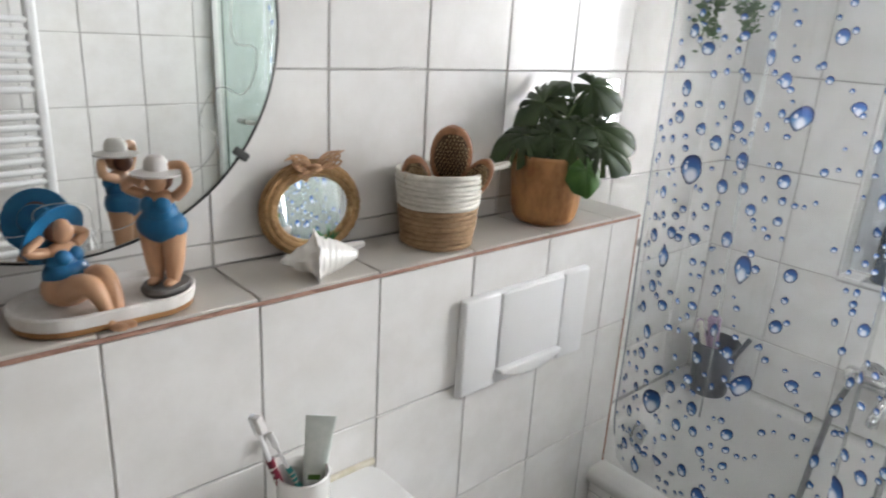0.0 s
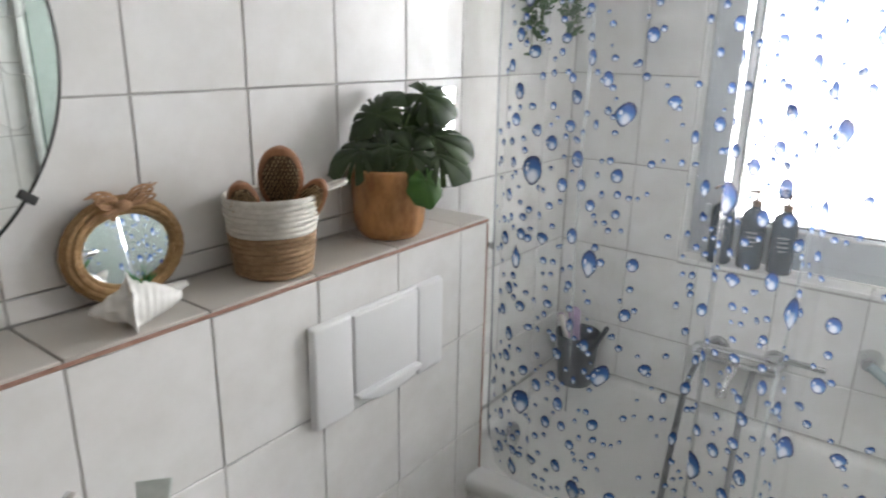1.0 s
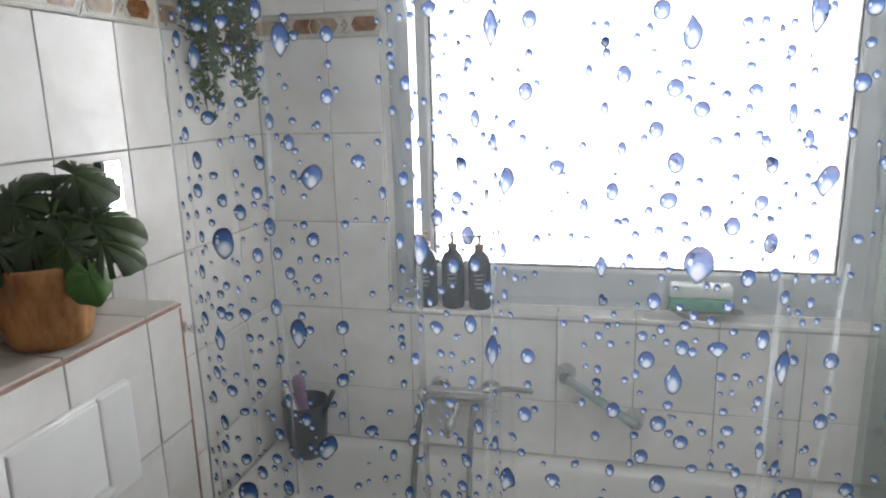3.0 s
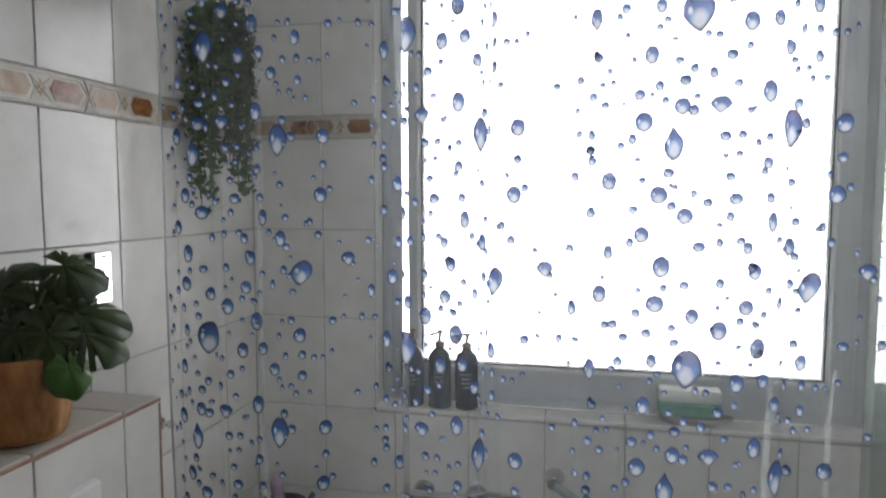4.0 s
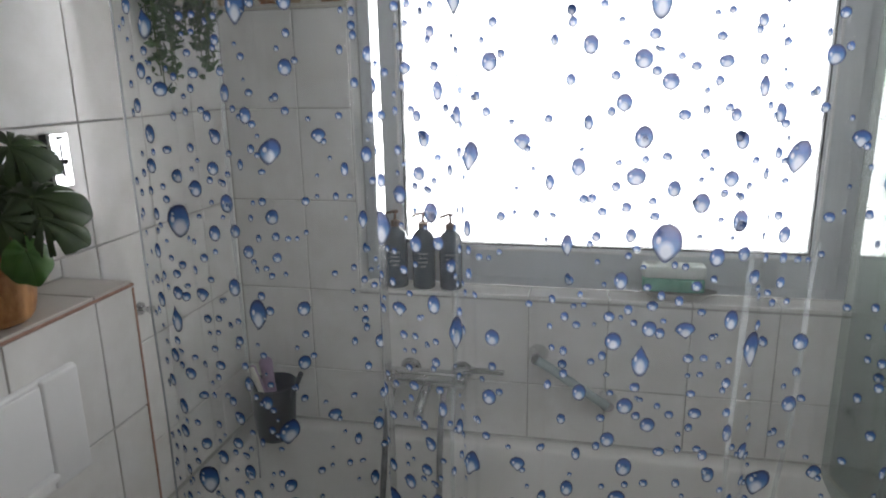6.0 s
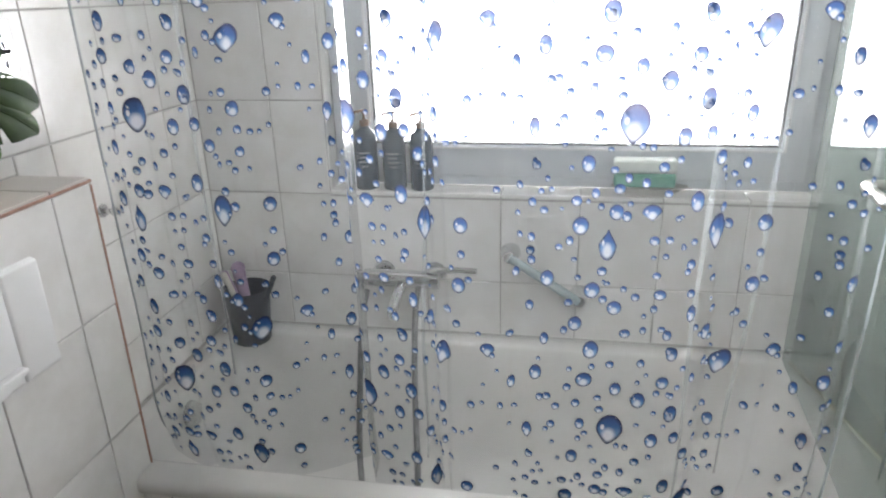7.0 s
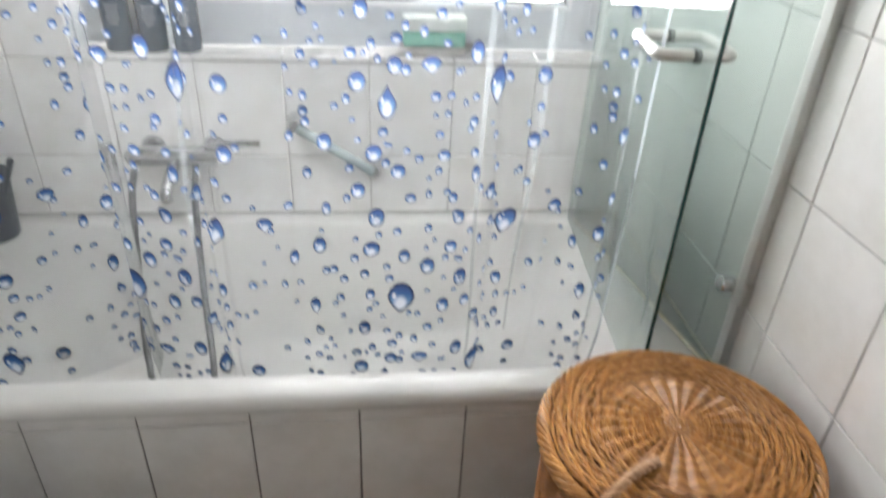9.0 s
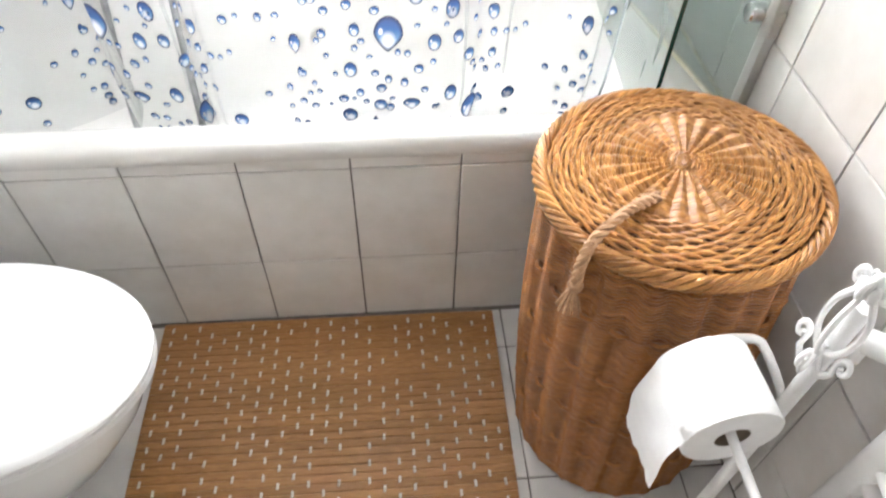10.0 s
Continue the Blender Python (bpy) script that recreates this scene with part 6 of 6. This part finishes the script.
def paper_stand():
    s = thing("paper_stand", "white wrought-iron toilet paper stand with scrolled top", "paper stand", pose(1.566, -0.612, 0.001))
    part("pole", tube([(0, 0, 0.012), (0, 0, 0.750)], 0.0095, 12), IRON, s)
    for k in range(3):
        a = radians(100 + 120 * k)
        part("foot", tube(smooth_path([(0, 0, 0.03), (0.05 * math.cos(a), 0.05 * math.sin(a), 0.04), (0.09 * math.cos(a), 0.09 * math.sin(a), 0.006)], 5), 0.006, 8), IRON, s)
    small = Matrix.Translation((-0.010, 0, 0.672)) @ Matrix.Diagonal((0.66, 0.66, 1.12, 1)) @ Matrix.Translation((0, 0, -0.66))
    for k in range(2):
        turn = 20 + 90 * k
        for sgn in (0, 180):
            t = turn + sgn
            ct, st = math.cos(radians(t)), math.sin(radians(t))
            path = smooth_path([(0, 0, 0.662), (0.018 * ct, 0.018 * st, 0.668), (0.032 * ct, 0.032 * st, 0.692), (0.031 * ct, 0.031 * st, 0.724), (0.015 * ct, 0.015 * st, 0.748)], 5)
            part("scroll", tube([*path, *curl((0.023 * ct, 0.023 * st, 0.762), 0.011, 0.0045, 225, -150, t)], 0.0050, 8), IRON, s, m=small)
            part("scroll", tube([*smooth_path([(0, 0, 0.672), (0.006 * ct, 0.006 * st, 0.650), (0.020 * ct, 0.020 * st, 0.634), (0.034 * ct, 0.034 * st, 0.646)], 5), *curl((0.044 * ct, 0.044 * st, 0.664), 0.013, 0.0045, 190, -180, t)], 0.0046, 8), IRON, s, m=small)
    for k in range(6):
        a = radians(60 * k + 20)
        part("petal", ball((0.014 * math.cos(a), 0.014 * math.sin(a), 0.758 + 0.006 * (k % 2)), 0.008, 0.9, 0.9, 1.3, u=10, v=8), IRON, s, m=small)
    part("finial", ball((0, 0, 0.766), 0.010, 1, 1, 1.2), IRON, s, m=small)
    part("roll_arm", tube(smooth_path([(0, 0, 0.55), (-0.010, 0.02, 0.575), (-0.024, 0.046, 0.600), (-0.036, 0.058, 0.609), (-0.072, 0.062, 0.608), (-0.088, 0.060, 0.602), (-0.095, 0.050, 0.588), (-0.096, -0.01, 0.582), (-0.096, -0.20, 0.582)], 7), 0.0058, 10), IRON, s, "bent arm that carries the roll")
    return s


def paper_roll():
    r = thing("toilet_roll", "white toilet paper roll with a loose end hanging down", "toilet paper", pose(1.470, -0.612, 0.578, 90, 0, 3))
    prof = [(0.021, -0.05), (0.0575, -0.05), (0.059, -0.048), (0.059, 0.048), (0.0575, 0.05), (0.021, 0.05)]
    part("paper", lathe(prof, 56, caps=False), PAPER, r)
    part("core", lathe([(0.0195, -0.0495), (0.0208, -0.0495), (0.0208, 0.0495), (0.0195, 0.0495)], 32, caps=False), CARD, r, "grey cardboard core")
    bm = bmesh.new()
    pts = []
    for i in range(9):
        a = radians(95 + 75 * i / 8)
        pts.append((0.0596 * math.cos(a), 0.0596 * math.sin(a)))
    for i in range(1, 12):
        pts.append((pts[8][0] - 0.006 * math.sin(i * 0.35) - 0.0008 * i, pts[8][1] - 0.0125 * i))
    rows = []
    for i, (u, v) in enumerate(pts):
        rows.append([bm.verts.new((u + 0.0015 * math.sin(i * 0.8 + k), v - (0.006 * (k % 2) if i == len(pts) - 1 else 0), -0.05 + 0.1 * k / 8)) for k in range(9)])
    for a, b in zip(rows, rows[1:]):
        for k in range(8):
            bm.faces.new((a[k], a[k + 1], b[k + 1], b[k]))
    part("loose_sheet", bm, PAPER, r)
    return r


def towel_radiator():
    t = thing("towel_radiator", "white towel radiator with curved bars on the wall", "radiator")
    y0, y1, x = -0.685, -1.235, W - 0.075
    for y in (y0, y1):
        part("post", box(x - 0.018, x + 0.018, y - 0.018, y + 0.018, 0.32, 1.74, 0.009, 3), IRON, t)
        for z in (0.42, 1.64):
            part("bracket", tube([(x, y, z), (W - 0.001, y, z)], 0.009, 10), IRON, t)
    k = 0
    z = 0.36
    while z < 1.72:
        pts = [(x - 0.004 - 0.022 * math.sin(math.pi * q / 8), y0 + (y1 - y0) * q / 8, z) for q in range(9)]
        part("bar", tube(pts, 0.011, 10), IRON, t)
        k += 1
        z += 0.036 if k % 7 else 0.085
    part("valve", lathe([(0.0, 0.05), (0.018, 0.05), (0.021, 0.044), (0.021, 0.012), (0.014, 0.008), (0.014, 0.0)], 18), SATIN, t, m=pose(x, y0, 0.32, 180, 0, 0))
    v = thing("radiator_valve", "grey-white radiator valve on the pipe by the wall", "valve", pose(W - 0.060, -0.560, 0.60))
    part("pipe", tube([(0.058, 0, 0), (0.0, 0, 0), (0.0, 0, -0.04)], 0.009, 10), IRON, v)
    part("head", lathe([(0.0, 0.034), (0.014, 0.034), (0.017, 0.028), (0.017, 0.0)], 18), IRON, v, m=pose(0, 0, 0, 70, 0, 30))
    return t


bath_mixer()
grab_bar()
pump_bottle(0.466, 0.698, 0.205, "dark pump bottle with a brown pump on the sill")
pump_bottle(0.545, 0.700, 0.201, "dark pump bottle standing on the window sill")
pump_bottle(0.622, 0.700, 0.199, "dark pump bottle half behind the curtain fold")
soap_dish()
bucket()
hanging_ivy()
wall_hook()
toilet()
lid_rope(*laundry_basket()[1:])
bamboo_mat()
paper_stand()
paper_roll()
towel_radiator()


# ---- decorated border ----
def border_piece():
    """Meshes of one 0.25 m border piece: body, fields and raised lines, lying in x, y with its face at z 0."""
    w, h = 0.25, BAND[1] - BAND[0]
    half = h / 2 - 0.0015
    chev = 0.018

    def poly(pts, z0, z1):
        bm = bmesh.new()
        low, high = [bm.verts.new((x, y, z0)) for x, y in pts], [bm.verts.new((x, y, z1)) for x, y in pts]
        for i in range(len(pts)):
            j = (i + 1) % len(pts)
            bm.faces.new((low[i], low[j], high[j], high[i]))
        bm.faces.new(low[::-1]), bm.faces.new(high)
        return bm

    def hexa(cx, rx, ry):
        return [(cx - rx, 0), (cx - rx + ry * 0.7, -ry), (cx + rx - ry * 0.7, -ry), (cx + rx, 0), (cx + rx - ry * 0.7, ry), (cx - rx + ry * 0.7, ry)]

    e = w / 2 - 0.0015
    out = [("body", mesh(poly([(-e, -half), (e, -half), (e + chev, 0), (e, half), (-e, half), (-e + chev, 0)], -0.007, 0), BORDER_CREAM, False))]
    out.append(("pale_field", mesh(poly(hexa(-0.057, 0.046, 0.0185), -0.002, 0.0006), BORDER_PALE, False)))
    out.append(("brown_field", mesh(poly(hexa(0.078, 0.044, 0.0185), -0.002, 0.0006), BORDER_BROWN, False)))
    out.append(("diamond", mesh(poly([(-0.001, 0), (0.0115, -0.015), (0.024, 0), (0.0115, 0.015)], -0.002, 0.0006), BORDER_PALE, False)))
    bm = bmesh.new()
    for s in (-1, 1):
        tube([(-e + 0.004, s * 0.0255, 0.0004), (e + 0.002, s * 0.0255, 0.0004)], 0.0016, 4, bm)
        tube([(-0.014, s * 0.021, 0.0004), (0.037, -s * 0.021, 0.0004)], 0.0013, 4, bm)
        tube([(0.118, s * 0.021, 0.0004), (0.138, 0, 0.0004)], 0.0013, 4, bm)
        tube([(-0.098, s * 0.021, 0.0004), (-0.110, 0, 0.0004)], 0.0013, 4, bm)
        tube([(-0.014, s * 0.021, 0.0004), (-0.002, 0.0, 0.0004)], 0.0010, 4, bm)
    out.append(("raised_line", mesh(bm, BORDER_LINE)))
    return out


PIECE = border_piece()


def border(parent, frame_of, u0, u1, pitch=0.25):
    n = math.ceil((u1 - u0) / pitch - 0.3)
    step = (u1 - u0) / max(1, n)
    for k in range(n):
        m = frame_of(u0 + (k + 0.5) * step, (BAND[0] + BAND[1]) / 2) @ Matrix.Diagonal((step / pitch, 1, 1, 1))
        b = part("border_tile", PIECE[0][1], None, parent, "cream border tile with brown lozenges" if k == 0 else "", m=m)
        for name, me in PIECE[1:]:
            part(name, me, None, b)


# ---- tiles of walls, floor and ledge ----
west = face((0, 0, 0), (0, 1, 0), (0, 0, 1))
zs = [*[z for z in ROWS_Z if z > LEDGE - 0.01]]
ys = cuts(BACK, L, -0.1, 0.2)
lay(wall_west, west, cuts(BACK, 0.0, -0.1, 0.2), [LEDGE, 1.192], TILE)
lay(wall_west, west, ys, zs, TILE)
lay(wall_west, west, ys, [BAND[1], TOP], TILE)
lay(wall_west, west, cuts(0.0, L, -0.1, 0.2), [RIM, 0.687, 0.94, 1.192], TILE)
north = face((0, L, 0), (1, 0, 0), (0, 0, 1))
xs = cuts(0.0, W, 0.004, 0.2095)
lay(wall_north, north, xs, [RIM, 0.687, WZ0 - 0.012], TILE)
for a, b in ((0.0, WX0), (WX1, W)):
    part_xs = cuts(a, b, 0.004, 0.2095)
    lay(wall_north, north, part_xs, [WZ0 - 0.012, 1.192, 1.443, 1.697], TILE)
    lay(wall_north, north, part_xs, [BAND[1], TOP], TILE)
east = face((W, 0, 0), (0, -1, 0), (0, 0, 1))
lay(wall_east, east, [-y for y in reversed(cuts(BACK, L, EAST_Y, 0.203))], [0.0, *EAST_Z[:-1]], TILE)
lay(wall_east, east, [-y for y in reversed(cuts(BACK, L, EAST_Y, 0.203))], [BAND[1], TOP], TILE)
pre = face((D, 0, 0), (0, 1, 0), (0, 0, 1))
lay(prewall, pre, cuts(BACK, 0.0, -0.1, 0.2), [0.0, 0.141, 0.394, 0.647, 0.90, LEDGE - 0.0100], TILE)
end = face((0, 0, 0), (-1, 0, 0), (0, 0, 1))
lay(prewall, end, [-D, 0.0], [RIM, 0.647, 0.90, LEDGE - 0.0100], TILE)
top = face((0, 0, LEDGE), (1, 0, 0), (0, 1, 0))
lay(prewall, top, [0.0, D], cuts(BACK, 0.0, -0.1, 0.2), LEDGE_TILE)
panel_face = face((0, TUB_Y + 0.007, 0), (1, 0, 0), (0, 0, 1))
lay(tub_panel, panel_face, cuts(D, W, 0.013, 0.203), [0.0, 0.2, 0.452, RIM - 0.033], TILE)
ground = face((0, 0, 0), (1, 0, 0), (0, 1, 0))
lay(floor, ground, cuts(D, W, 1.34, 0.303), cuts(BACK, TUB_Y, -0.16, 0.303), FLOOR_TILE)
border(wall_west, west, -1.6, 0.012)
border(wall_west, west, 0.012, L - 0.02)
border(wall_north, north, 0.005, WX0 - 0.02, 0.2)
border(wall_east, east, -L + 0.02, 1.6)
